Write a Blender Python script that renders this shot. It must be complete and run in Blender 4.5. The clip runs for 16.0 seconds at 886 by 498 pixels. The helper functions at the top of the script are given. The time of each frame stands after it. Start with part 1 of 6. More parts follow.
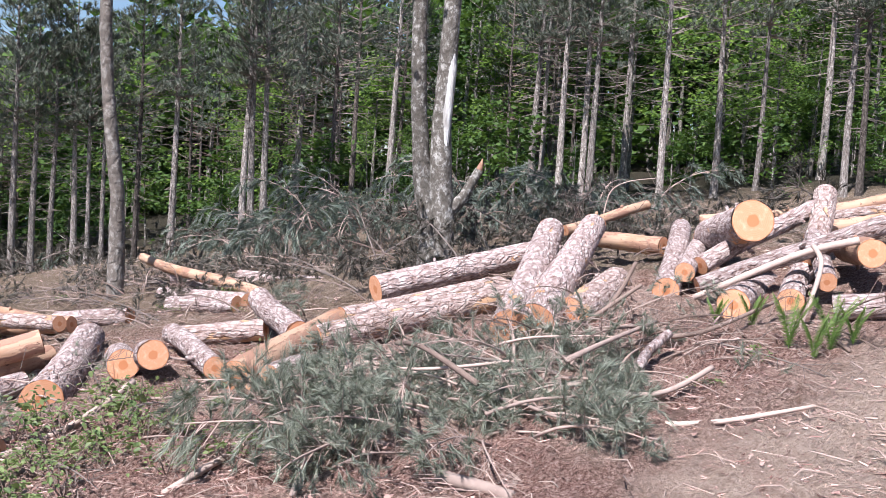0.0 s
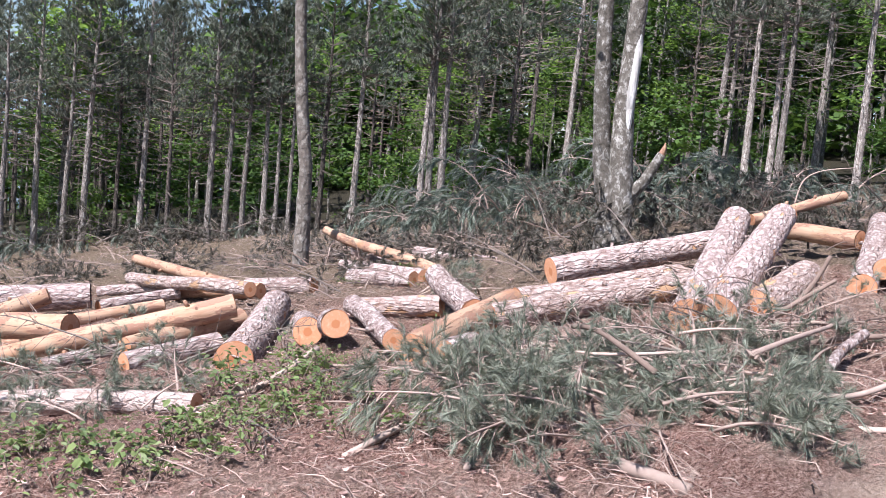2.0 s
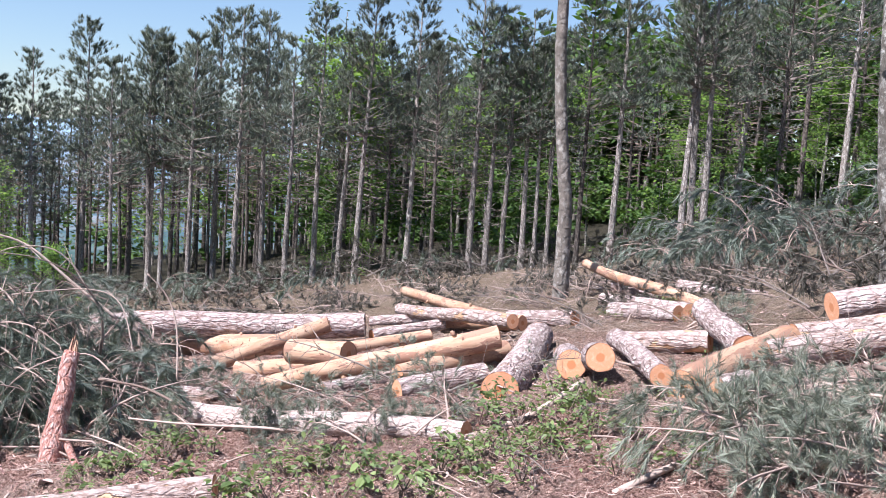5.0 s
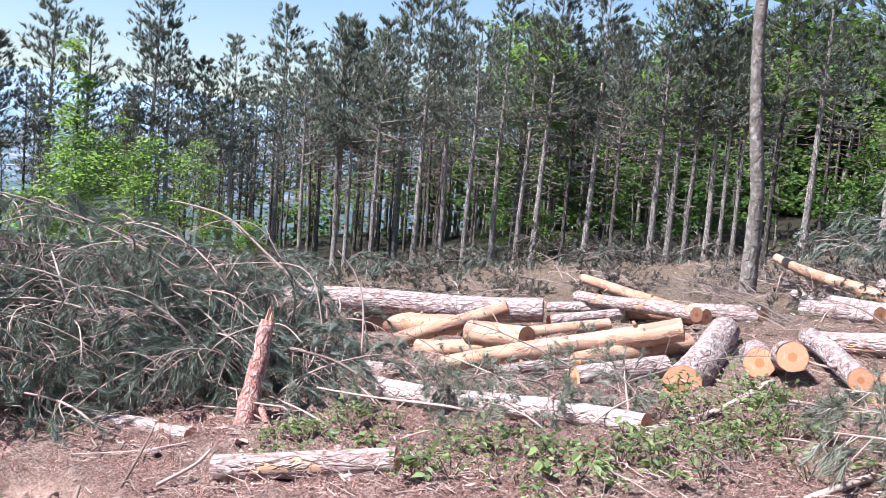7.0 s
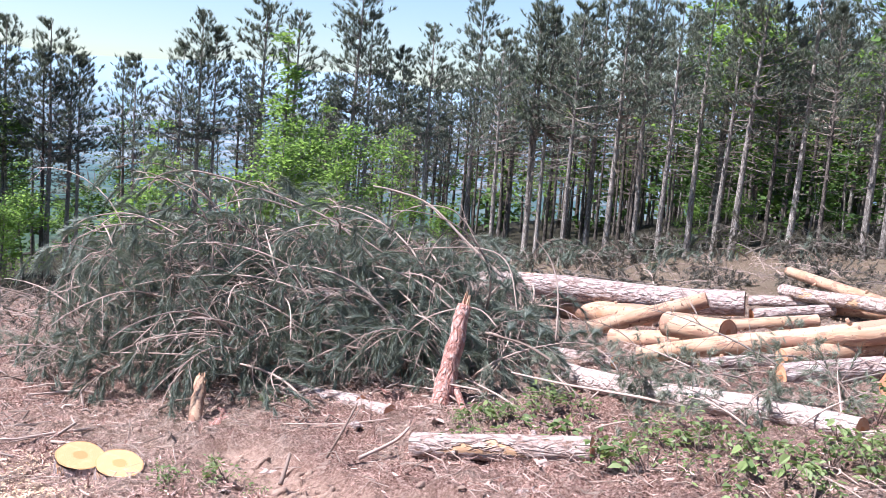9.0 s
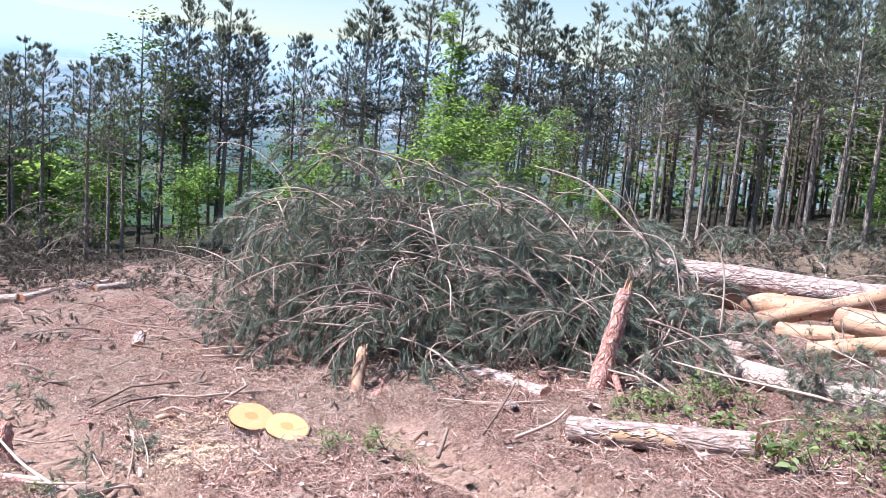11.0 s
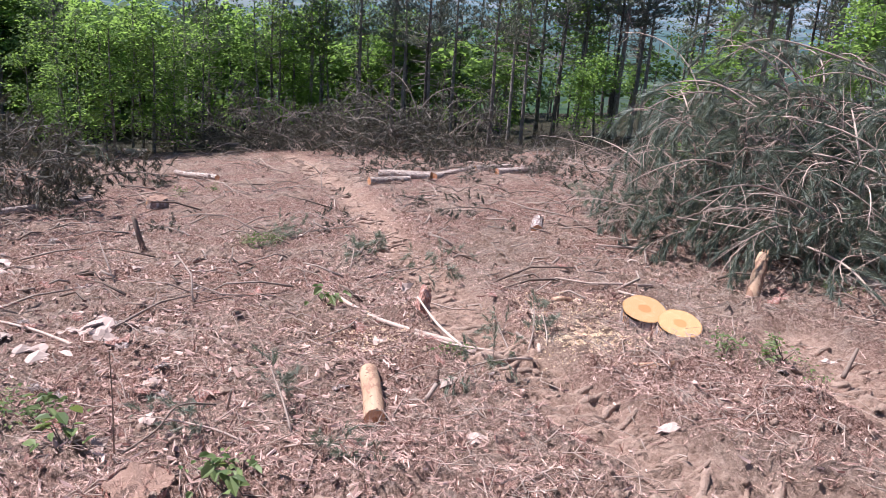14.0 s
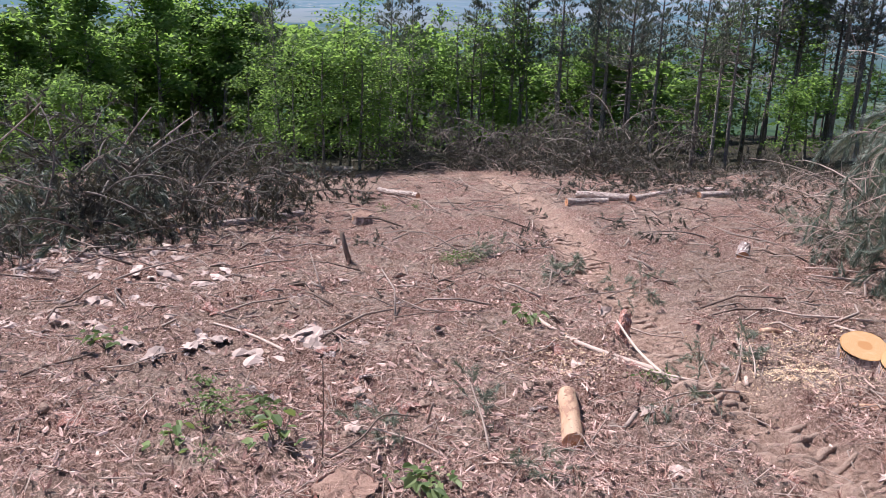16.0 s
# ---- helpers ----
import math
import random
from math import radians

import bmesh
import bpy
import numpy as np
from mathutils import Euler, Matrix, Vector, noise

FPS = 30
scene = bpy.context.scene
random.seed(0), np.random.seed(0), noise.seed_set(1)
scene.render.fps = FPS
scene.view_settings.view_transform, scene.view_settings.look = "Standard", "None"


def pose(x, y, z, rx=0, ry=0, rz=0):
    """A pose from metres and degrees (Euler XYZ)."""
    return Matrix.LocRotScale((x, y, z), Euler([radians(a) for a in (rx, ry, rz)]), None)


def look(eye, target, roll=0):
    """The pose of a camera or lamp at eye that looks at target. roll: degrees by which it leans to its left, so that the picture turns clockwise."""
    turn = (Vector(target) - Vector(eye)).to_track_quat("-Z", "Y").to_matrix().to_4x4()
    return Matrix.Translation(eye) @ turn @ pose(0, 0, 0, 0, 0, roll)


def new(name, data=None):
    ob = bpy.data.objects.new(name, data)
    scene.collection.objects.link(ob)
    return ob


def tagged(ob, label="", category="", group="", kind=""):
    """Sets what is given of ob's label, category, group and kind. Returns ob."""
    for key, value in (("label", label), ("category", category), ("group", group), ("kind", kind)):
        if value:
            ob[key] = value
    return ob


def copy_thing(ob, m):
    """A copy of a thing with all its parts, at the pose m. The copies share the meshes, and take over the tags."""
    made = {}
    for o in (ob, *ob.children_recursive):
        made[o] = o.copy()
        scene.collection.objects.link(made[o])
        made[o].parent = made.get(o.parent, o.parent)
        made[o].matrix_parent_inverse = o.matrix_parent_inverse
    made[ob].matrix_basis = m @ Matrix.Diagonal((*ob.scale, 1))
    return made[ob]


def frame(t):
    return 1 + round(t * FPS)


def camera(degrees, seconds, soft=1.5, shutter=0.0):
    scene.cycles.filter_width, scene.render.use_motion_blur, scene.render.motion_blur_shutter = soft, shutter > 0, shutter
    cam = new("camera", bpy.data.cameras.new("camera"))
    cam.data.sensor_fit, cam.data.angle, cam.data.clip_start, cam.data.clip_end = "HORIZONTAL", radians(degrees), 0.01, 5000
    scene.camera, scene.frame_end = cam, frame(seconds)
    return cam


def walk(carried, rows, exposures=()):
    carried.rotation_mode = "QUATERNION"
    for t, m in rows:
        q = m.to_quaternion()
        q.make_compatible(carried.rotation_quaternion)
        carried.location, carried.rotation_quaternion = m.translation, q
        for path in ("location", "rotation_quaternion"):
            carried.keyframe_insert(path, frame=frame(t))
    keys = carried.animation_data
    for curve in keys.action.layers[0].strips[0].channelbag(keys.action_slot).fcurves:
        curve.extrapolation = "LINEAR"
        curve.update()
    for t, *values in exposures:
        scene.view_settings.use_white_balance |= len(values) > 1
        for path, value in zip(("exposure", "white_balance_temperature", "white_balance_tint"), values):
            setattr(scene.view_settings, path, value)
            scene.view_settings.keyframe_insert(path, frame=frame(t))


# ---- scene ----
EXPOSURES = [(0.0, 1.08, 6100, 15), (3.5, 1.16, 6050, 15), (7.0, 1.40, 5950, 15), (9.5, 1.44, 5950, 15), (12.5, 1.28, 6050, 15), (14.5, 0.93, 6150, 14), (16.0, 0.84, 6180, 14)]
# camera: a slow pan by someone turning on the spot
cam = camera(51.45, 16.0, soft=0.5)
walk(cam, [
    (0.0, pose(-0.002, 0.288, 1.597, 86.48, -3.53, 0.40)),
    (0.5, pose(-0.017, 0.288, 1.594, 85.98, -4.15, 3.42)),
    (1.0, pose(-0.034, 0.286, 1.590, 85.23, -4.98, 6.86)),
    (1.5, pose(-0.044, 0.285, 1.588, 84.82, -5.25, 8.83)),
    (2.0, pose(-0.056, 0.283, 1.586, 84.54, -5.13, 11.20)),
    (2.5, pose(-0.074, 0.279, 1.582, 84.41, -4.70, 14.92)),
    (3.0, pose(-0.088, 0.275, 1.579, 84.68, -4.15, 17.70)),
    (3.5, pose(-0.099, 0.271, 1.577, 85.01, -3.91, 20.14)),
    (4.0, pose(-0.115, 0.264, 1.573, 85.19, -3.25, 23.46)),
    (4.2, pose(-0.117, 0.263, 1.573, 85.31, -3.27, 24.01)),
    (6.3, pose(-0.162, 0.239, 1.564, 84.53, -4.36, 34.16)),
    (6.5, pose(-0.167, 0.235, 1.563, 84.29, -4.39, 35.32)),
    (7.0, pose(-0.177, 0.227, 1.560, 83.70, -4.82, 37.99)),
    (7.5, pose(-0.187, 0.219, 1.558, 83.27, -4.58, 40.53)),
    (8.0, pose(-0.198, 0.210, 1.556, 83.03, -4.44, 43.29)),
    (8.5, pose(-0.211, 0.197, 1.554, 82.58, -4.46, 46.92)),
    (9.0, pose(-0.220, 0.186, 1.552, 81.92, -4.54, 49.81)),
    (9.5, pose(-0.231, 0.173, 1.550, 81.50, -4.61, 53.10)),
    (9.7, pose(-0.234, 0.168, 1.549, 81.55, -4.62, 54.27)),
    (11.8, pose(-0.260, 0.125, 1.544, 77.72, -4.76, 64.26)),
    (12.0, pose(-0.263, 0.118, 1.543, 77.13, -4.54, 65.90)),
    (12.5, pose(-0.271, 0.099, 1.542, 75.58, -4.42, 69.85)),
    (13.0, pose(-0.276, 0.084, 1.541, 74.19, -4.70, 73.02)),
    (13.5, pose(-0.282, 0.060, 1.540, 72.68, -4.11, 77.98)),
    (14.0, pose(-0.287, 0.032, 1.539, 71.43, -3.63, 83.66)),
    (14.5, pose(-0.288, 0.013, 1.539, 70.62, -3.36, 87.36)),
    (15.0, pose(-0.288, -0.003, 1.539, 70.51, -2.67, 90.58)),
    (15.5, pose(-0.288, -0.020, 1.539, 71.11, -2.36, 93.99)),
    (16.0, pose(-0.287, -0.028, 1.539, 72.13, -1.78, 95.57)),
], EXPOSURES)

# ---- light ----
SUN_YAW, SUN_UP = 150.0, 55.0
sun_dir = Vector((-math.sin(radians(SUN_YAW)) * math.cos(radians(SUN_UP)), math.cos(radians(SUN_YAW)) * math.cos(radians(SUN_UP)), math.sin(radians(SUN_UP))))
sun = new("sun", bpy.data.lights.new("sun", "SUN"))
sun.data.energy, sun.data.angle, sun.data.color = 5.0, radians(0.5), (1.0, 0.955, 0.91)
sun.matrix_world = look(sun_dir * 50, (0, 0, 0))
world = bpy.data.worlds.new("sky")
scene.world = world
world.use_nodes = True
wn, wl = world.node_tree.nodes, world.node_tree.links
sky = wn.new("ShaderNodeTexSky")
sky.sky_type, sky.sun_disc = "NISHITA", False
sky.sun_elevation, sky.sun_rotation = radians(SUN_UP), math.atan2(sun_dir.x, sun_dir.y)
sky.air_density, sky.dust_density, sky.ozone_density = 1.1, 0.4, 2.8
wl.new(sky.outputs[0], wn["Background"].inputs[0])
wn["Background"].inputs[1].default_value = 0.062


# ---- materials ----
class Nodes:
    def __init__(self, name):
        self.m = bpy.data.materials.new(name)
        self.m.use_nodes = True
        self.n, self.l = self.m.node_tree.nodes, self.m.node_tree.links
        self.bsdf = self.n["Principled BSDF"]
        self.out = self.n["Material Output"]
        self.bsdf.inputs["Specular IOR Level"].default_value = 0.25

    def add(self, kind, **props):
        node = self.n.new("ShaderNode" + kind)
        if "feature" in props:
            node.feature = props["feature"]
        if "data_type" in props:
            node.data_type, node.blend_type = props["data_type"], props["blend_type"]
        if "operation" in props:
            node.operation = props["operation"]
        return node

    def put(self, value, socket):
        if isinstance(value, bpy.types.NodeSocket):
            self.l.new(value, socket)
        else:
            socket.default_value = value

    def coords(self, stretch=(1, 1, 1), world=False):
        src = self.add("NewGeometry").outputs["Position"] if world else self.add("TexCoord").outputs["Object"]
        mp = self.add("Mapping")
        self.l.new(src, mp.inputs["Vector"])
        mp.inputs["Scale"].default_value = stretch
        return mp.outputs[0]

    def noise(self, vec, scale, detail=4, rough=0.6, warp=0.0):
        node = self.add("TexNoise")
        self.l.new(vec, node.inputs["Vector"])
        node.inputs["Scale"].default_value, node.inputs["Detail"].default_value = scale, detail
        node.inputs["Roughness"].default_value, node.inputs["Distortion"].default_value = rough, warp
        return node.outputs["Fac"]

    def ramp(self, fac, *stops):
        node = self.add("ValToRGB")
        self.l.new(fac, node.inputs[0])
        el = node.color_ramp.elements
        while len(el) < len(stops):
            el.new(0.5)
        for e, (p, c) in zip(el, stops):
            e.position, e.color = p, (*c, 1) if len(c) == 3 else c
        return node.outputs[0]

    def step(self, fac, a, b):
        node = self.add("MapRange")
        self.l.new(fac, node.inputs[0])
        node.inputs[1].default_value, node.inputs[2].default_value = a, b
        return node.outputs[0]

    def mix(self, fac, a, b, blend="MIX"):
        node = self.add("Mix", data_type="RGBA", blend_type=blend)
        self.put(fac, node.inputs[0])
        self.put((*a, 1) if isinstance(a, tuple) else a, node.inputs[6])
        self.put((*b, 1) if isinstance(b, tuple) else b, node.inputs[7])
        return node.outputs[2]

    def math(self, op, a, b=0.0):
        node = self.add("Math", operation=op)
        self.put(a, node.inputs[0])
        self.put(b, node.inputs[1])
        return node.outputs[0]

    def vary(self, colour, amount, island=False):
        src = self.add("NewGeometry").outputs["Random Per Island"] if island else self.add("ObjectInfo").outputs["Random"]
        hsv = self.add("HueSaturation")
        self.l.new(self.step_out(src, 1 - amount, 1 + amount), hsv.inputs["Value"])
        self.put(colour, hsv.inputs["Color"])
        return hsv.outputs[0]

    def step_out(self, fac, lo, hi):
        node = self.add("MapRange")
        self.l.new(fac, node.inputs[0])
        node.inputs[3].default_value, node.inputs[4].default_value = lo, hi
        return node.outputs[0]

    def done(self, colour, rough=0.9, height=None, strength=0.4, distance=0.02):
        self.put(colour, self.bsdf.inputs["Base Color"])
        self.put(rough, self.bsdf.inputs["Roughness"])
        if height is not None:
            b = self.add("Bump")
            b.inputs["Strength"].default_value, b.inputs["Distance"].default_value = strength, distance
            self.l.new(height, b.inputs["Height"])
            self.l.new(b.outputs[0], self.bsdf.inputs["Normal"])
        return self.m


def bark_material(name, plate, crack, fleck, across, along, amount=0.2, peel=None, peel_at=0.55, deep=0.9):
    """Scaly bark: warped plates of two sizes, torn flakes, dark clefts."""
    m = Nodes(name)
    vec = m.coords((1, 1, along))
    push = m.add("TexNoise")
    m.l.new(vec, push.inputs["Vector"])
    push.inputs["Scale"].default_value, push.inputs["Detail"].default_value = across * 0.5, 4
    warped = m.add("VectorMath")
    warped.operation = "MULTIPLY_ADD"
    m.l.new(push.outputs["Color"], warped.inputs[0])
    warped.inputs[1].default_value = (2.2 / across, 2.2 / across, 2.2 / across)
    m.l.new(vec, warped.inputs[2])
    cells = m.add("TexVoronoi", feature="DISTANCE_TO_EDGE")
    m.l.new(warped.outputs[0], cells.inputs["Vector"])
    cells.inputs["Scale"].default_value = across
    small = m.add("TexVoronoi", feature="F1")
    m.l.new(warped.outputs[0], small.inputs["Vector"])
    small.inputs["Scale"].default_value = across * 2.6
    edge = m.step(cells.outputs["Distance"], 0.0, 0.16)
    flakes = m.noise(vec, across * 1.7, 6, 0.75)
    broad = m.noise(m.coords((1, 1, 0.5)), 3.5, 4)
    col = m.mix(small.outputs["Color"], plate, m.mix(0.55, plate, crack))
    col = m.mix(m.step(flakes, 0.50, 0.60), col, fleck)
    col = m.mix(m.step(flakes, 0.44, 0.36), col, crack)
    col = m.mix(m.math("MULTIPLY", m.math("SUBTRACT", 1.0, edge), 0.5), col, crack)
    col = m.mix(m.step(broad, 0.45, 0.7), col, m.mix(0.45, col, crack))
    height = m.math("ADD", m.math("MULTIPLY", edge, 0.5), m.math("ADD", flakes, m.math("MULTIPLY", small.outputs["Distance"], 0.4)))
    if peel:
        mask = m.step(m.noise(m.coords((1, 1, 0.35)), 4.0, 5, 0.65), peel_at, peel_at + 0.03)
        wood = m.mix(m.noise(m.coords((1, 1, 0.08)), 40, 4), peel[0], peel[1])
        col = m.mix(mask, col, wood)
        height = m.math("MULTIPLY", height, m.math("SUBTRACT", 1.0, mask))
    return m.done(m.vary(col, amount), 0.92, height, deep, 0.03)


WOOD_A, WOOD_B = (0.33, 0.19, 0.12), (0.53, 0.375, 0.27)
BARK_LOG = bark_material("pine_bark_log", (0.50, 0.405, 0.385), (0.15, 0.085, 0.07), (0.70, 0.61, 0.59), 16, 0.42, 0.15, ((0.42, 0.19, 0.09), (0.60, 0.36, 0.21)), 0.60)
BARK_PATCHY = bark_material("pine_bark_peeling", (0.50, 0.40, 0.375), (0.17, 0.095, 0.07), (0.66, 0.56, 0.52), 17, 0.45, 0.12, (WOOD_A, (0.60, 0.39, 0.23)), 0.54)
BARK_WHITE = bark_material("pale_pine_bark", (0.58, 0.475, 0.44), (0.32, 0.225, 0.195), (0.72, 0.63, 0.60), 20, 0.5, 0.1)
BARK_RED = bark_material("red_pine_bark", (0.60, 0.33, 0.28), (0.30, 0.12, 0.09), (0.72, 0.53, 0.49), 22, 0.4, 0.1)
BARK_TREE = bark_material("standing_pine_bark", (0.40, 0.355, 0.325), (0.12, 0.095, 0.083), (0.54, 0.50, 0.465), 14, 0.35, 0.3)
# dark bark: browner trunks, and the wood's shade put into the colour
BARK_SHADY = bark_material("shade_toned_pine_bark", (0.15, 0.125, 0.11), (0.05, 0.04, 0.035), (0.25, 0.215, 0.19), 14, 0.35, 0.3)
BARK_BEECH = bark_material("grey_beech_bark", (0.15, 0.133, 0.115), (0.07, 0.062, 0.052), (0.38, 0.365, 0.34), 9, 0.7, 0.1, deep=0.35)
BARK_SLIM = bark_material("brown_slim_bark", (0.17, 0.145, 0.125), (0.09, 0.078, 0.068), (0.30, 0.28, 0.255), 6, 0.8, 0.1, deep=0.5)
BARK_DEAD = bark_material("bleached_bare_wood", (0.55, 0.54, 0.52), (0.30, 0.28, 0.26), (0.66, 0.66, 0.65), 6, 0.2, 0.1)

m = Nodes("peeled_pine_wood")
streak = m.noise(m.coords((1, 1, 0.06)), 45, 5)
blot = m.noise(m.coords((1, 1, 0.4)), 5, 4)
col = m.mix(streak, WOOD_A, WOOD_B)
col = m.mix(m.step(blot, 0.46, 0.66), col, (0.33, 0.17, 0.095))
scraps = m.step(m.noise(m.coords((1, 1, 0.3)), 9, 5, 0.7), 0.50, 0.54)
col = m.mix(scraps, col, (0.30, 0.17, 0.12))
knots = m.step(m.noise(m.coords(), 22, 3), 0.64, 0.68)
col = m.mix(knots, col, (0.15, 0.08, 0.055))
col = m.mix(m.step(m.noise(m.coords((1, 1, 0.5)), 3, 3), 0.58, 0.66), col, (0.58, 0.45, 0.33))
PEELED = m.done(m.vary(col, 0.12), 0.75, m.math("ADD", streak, m.math("MULTIPLY", scraps, 0.8)), 0.6, 0.006)

def sawn(name, light_ring, dark_ring, heart, pale):
    """A sawn face: wavering growth rings, a darker heart, paler sapwood blotches."""
    m = Nodes(name)
    vec = m.coords()
    sep = m.add("SeparateXYZ")
    m.l.new(vec, sep.inputs[0])
    rad = m.math("SQRT", m.math("ADD", m.math("POWER", sep.outputs[0], 2.0), m.math("POWER", sep.outputs[1], 2.0)))
    wob = m.math("ADD", rad, m.math("MULTIPLY", m.noise(vec, 2.2, 3), 0.16))
    rings = m.math("SINE", m.math("MULTIPLY", wob, 75.0))
    col = m.mix(m.step_out(rings, 0.0, 0.35), light_ring, dark_ring)
    col = m.mix(m.step(m.noise(vec, 3.0, 5), 0.50, 0.74), col, pale)
    col = m.mix(m.step(wob, 0.42, 0.34), col, heart)
    col = m.mix(m.step(wob, 0.98, 1.03), col, dark_ring)
    saw = m.noise(m.coords((1, 14, 1)), 6, 4)
    col = m.mix(m.math("MULTIPLY", m.step(saw, 0.55, 0.75), 0.35), col, dark_ring)
    return m.done(m.vary(col, 0.12), 0.75, saw, 0.4, 0.006)


CUT = sawn("sawn_pine_end", (0.62, 0.315, 0.18), (0.50, 0.22, 0.115), (0.50, 0.20, 0.09), (0.68, 0.44, 0.30))
CUT_FRESH = sawn("fresh_stump_top", (0.52, 0.31, 0.155), (0.44, 0.24, 0.105), (0.45, 0.22, 0.09), (0.57, 0.37, 0.21))

m = Nodes("weathered_sawn_end")
vec = m.coords()
col = m.mix(m.noise(vec, 6, 5, 0.7), (0.17, 0.085, 0.06), (0.48, 0.32, 0.255))
OLD_CUT = m.done(col, 0.9, m.noise(vec, 14, 5), 0.8, 0.02)


def foliage(name, a, b, passing=0.35, amount=0.3, rough=0.55):
    m = Nodes(name)
    isl = m.add("NewGeometry").outputs["Random Per Island"]
    col = m.vary(m.mix(isl, a, b), amount)
    m.done(col, rough)
    tr = m.add("BsdfTranslucent")
    m.l.new(m.mix(0.6, col, (b[0] * 1.7, b[1] * 1.7, b[2] * 0.9)), tr.inputs[0])
    sh = m.add("MixShader")
    sh.inputs[0].default_value = passing
    m.l.new(m.bsdf.outputs[0], sh.inputs[1])
    m.l.new(tr.outputs[0], sh.inputs[2])
    m.l.new(sh.outputs[0], m.out.inputs[0])
    return m.m


NEEDLES = foliage("pine_needles", (0.036, 0.048, 0.038), (0.225, 0.25, 0.20), 0.08, 0.3)
NEEDLES_CUT = foliage("cut_pine_needles", (0.06, 0.078, 0.06), (0.29, 0.305, 0.245), 0.12, 0.2, 0.45)
NEEDLES_DARK = foliage("dark_pine_needles", (0.042, 0.061, 0.05), (0.22, 0.247, 0.207), 0.12, 0.25, 0.45)
NEEDLES_DRY = foliage("dying_pine_needles", (0.036, 0.036, 0.03), (0.135, 0.12, 0.10), 0.1, 0.25)
LEAF = foliage("spring_leaf", (0.065, 0.13, 0.032), (0.17, 0.255, 0.09), 0.68, 0.25, 0.6)
# leaf copy darkened in colour to stand in for shade under the canopy
LEAF_SHADED = foliage("shaded_leaf", (0.028, 0.062, 0.017), (0.085, 0.15, 0.036), 0.28, 0.25, 0.7)
BRAMBLE = foliage("bramble_leaf", (0.06, 0.10, 0.035), (0.20, 0.25, 0.10), 0.25, 0.2, 0.5)
FERN = foliage("fern_leaf", (0.09, 0.16, 0.045), (0.20, 0.30, 0.09), 0.5, 0.1)
FLAKE = foliage("bark_flake", (0.33, 0.22, 0.19), (0.52, 0.41, 0.37), 0.0, 0.25, 0.85)
FLAKE_PALE = foliage("pale_bark_flake", (0.34, 0.235, 0.20), (0.58, 0.46, 0.42), 0.0, 0.25, 0.85)
STRAW = foliage("dry_needle_litter", (0.16, 0.07, 0.055), (0.68, 0.45, 0.375), 0.0, 0.0, 0.8)
CHIPS = foliage("bark_chip_litter", (0.13, 0.055, 0.045), (0.72, 0.50, 0.44), 0.0, 0.0, 0.85)


def stick_material(name, a, b):
    m = Nodes(name)
    n1 = m.noise(m.coords(), 14, 4)
    return m.done(m.vary(m.mix(n1, a, b), 0.25), 0.85, m.noise(m.coords(), 60, 3), 0.4, 0.004)


TWIG = stick_material("pine_twig", (0.24, 0.17, 0.145), (0.48, 0.375, 0.325))
TWIG_PALE = stick_material("pale_stick", (0.28, 0.20, 0.17), (0.52, 0.415, 0.36))
TWIG_DARK = stick_material("dark_branch", (0.12, 0.085, 0.07), (0.26, 0.19, 0.16))
TWIG_DEAD = stick_material("grey_dead_branch", (0.13, 0.105, 0.093), (0.27, 0.225, 0.20))

# ground: needle litter, bare soil on the track, grey-green moss towards the wood
m = Nodes("forest_floor")
pos = m.coords(world=True)
fine = m.noise(pos, 55, 6, 0.75)
mid = m.noise(pos, 9, 6, 0.7, 0.6)
big = m.noise(pos, 0.9, 4, 0.55)
strands = None
for turn, sc in ((0.2, 1.0), (1.25, 1.15), (2.3, 0.9), (2.85, 1.3)):
    mp = m.add("Mapping")
    m.l.new(pos, mp.inputs["Vector"])
    mp.inputs["Rotation"].default_value = (0, 0, turn)
    mp.inputs["Scale"].default_value = (13 * sc, 120 * sc, 30)
    one = m.noise(mp.outputs[0], 1.0, 3, 0.6, 0.4)
    strands = one if strands is None else m.math("MAXIMUM", strands, one)
fine = m.math("ADD", m.math("MULTIPLY", fine, 0.68), m.math("MULTIPLY", m.math("SUBTRACT", strands, 0.08), 0.28))
litter = m.ramp(fine, (0.37, (0.035, 0.018, 0.014)), (0.44, (0.21, 0.107, 0.083)), (0.52, (0.45, 0.28, 0.23)), (0.61, (0.72, 0.55, 0.48)))
soil = m.ramp(mid, (0.34, (0.27, 0.165, 0.125)), (0.5, (0.54, 0.375, 0.305)), (0.66, (0.74, 0.57, 0.49)))
soil = m.mix(m.step(fine, 0.44, 0.54), m.mix(0.65, soil, (0.12, 0.075, 0.055)), soil)
col = m.mix(m.step(big, 0.44, 0.58), litter, soil)
blotch = m.noise(pos, 5.0, 7, 0.75, 0.8)
col = m.mix(m.step(blotch, 0.56, 0.66), col, (0.22, 0.145, 0.115))
col = m.mix(m.step(blotch, 0.42, 0.34), col, (0.56, 0.42, 0.355))
col = m.mix(m.step(mid, 0.58, 0.68), col, (0.24, 0.155, 0.125))
far = m.math("SQRT", m.math("ADD", m.math("POWER", m.add("SeparateXYZ").outputs[0], 2.0), m.math("POWER", 0.0, 2.0)))
sx = far.node.inputs[0].links[0].from_node.inputs[0].links[0].from_node.inputs[0].links[0].from_node
m.l.new(pos, sx.inputs[0])
m.l.new(m.math("POWER", sx.outputs[1], 2.0), far.node.inputs[0].links[0].from_node.inputs[1])
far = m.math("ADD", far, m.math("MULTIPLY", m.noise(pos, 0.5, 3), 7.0))
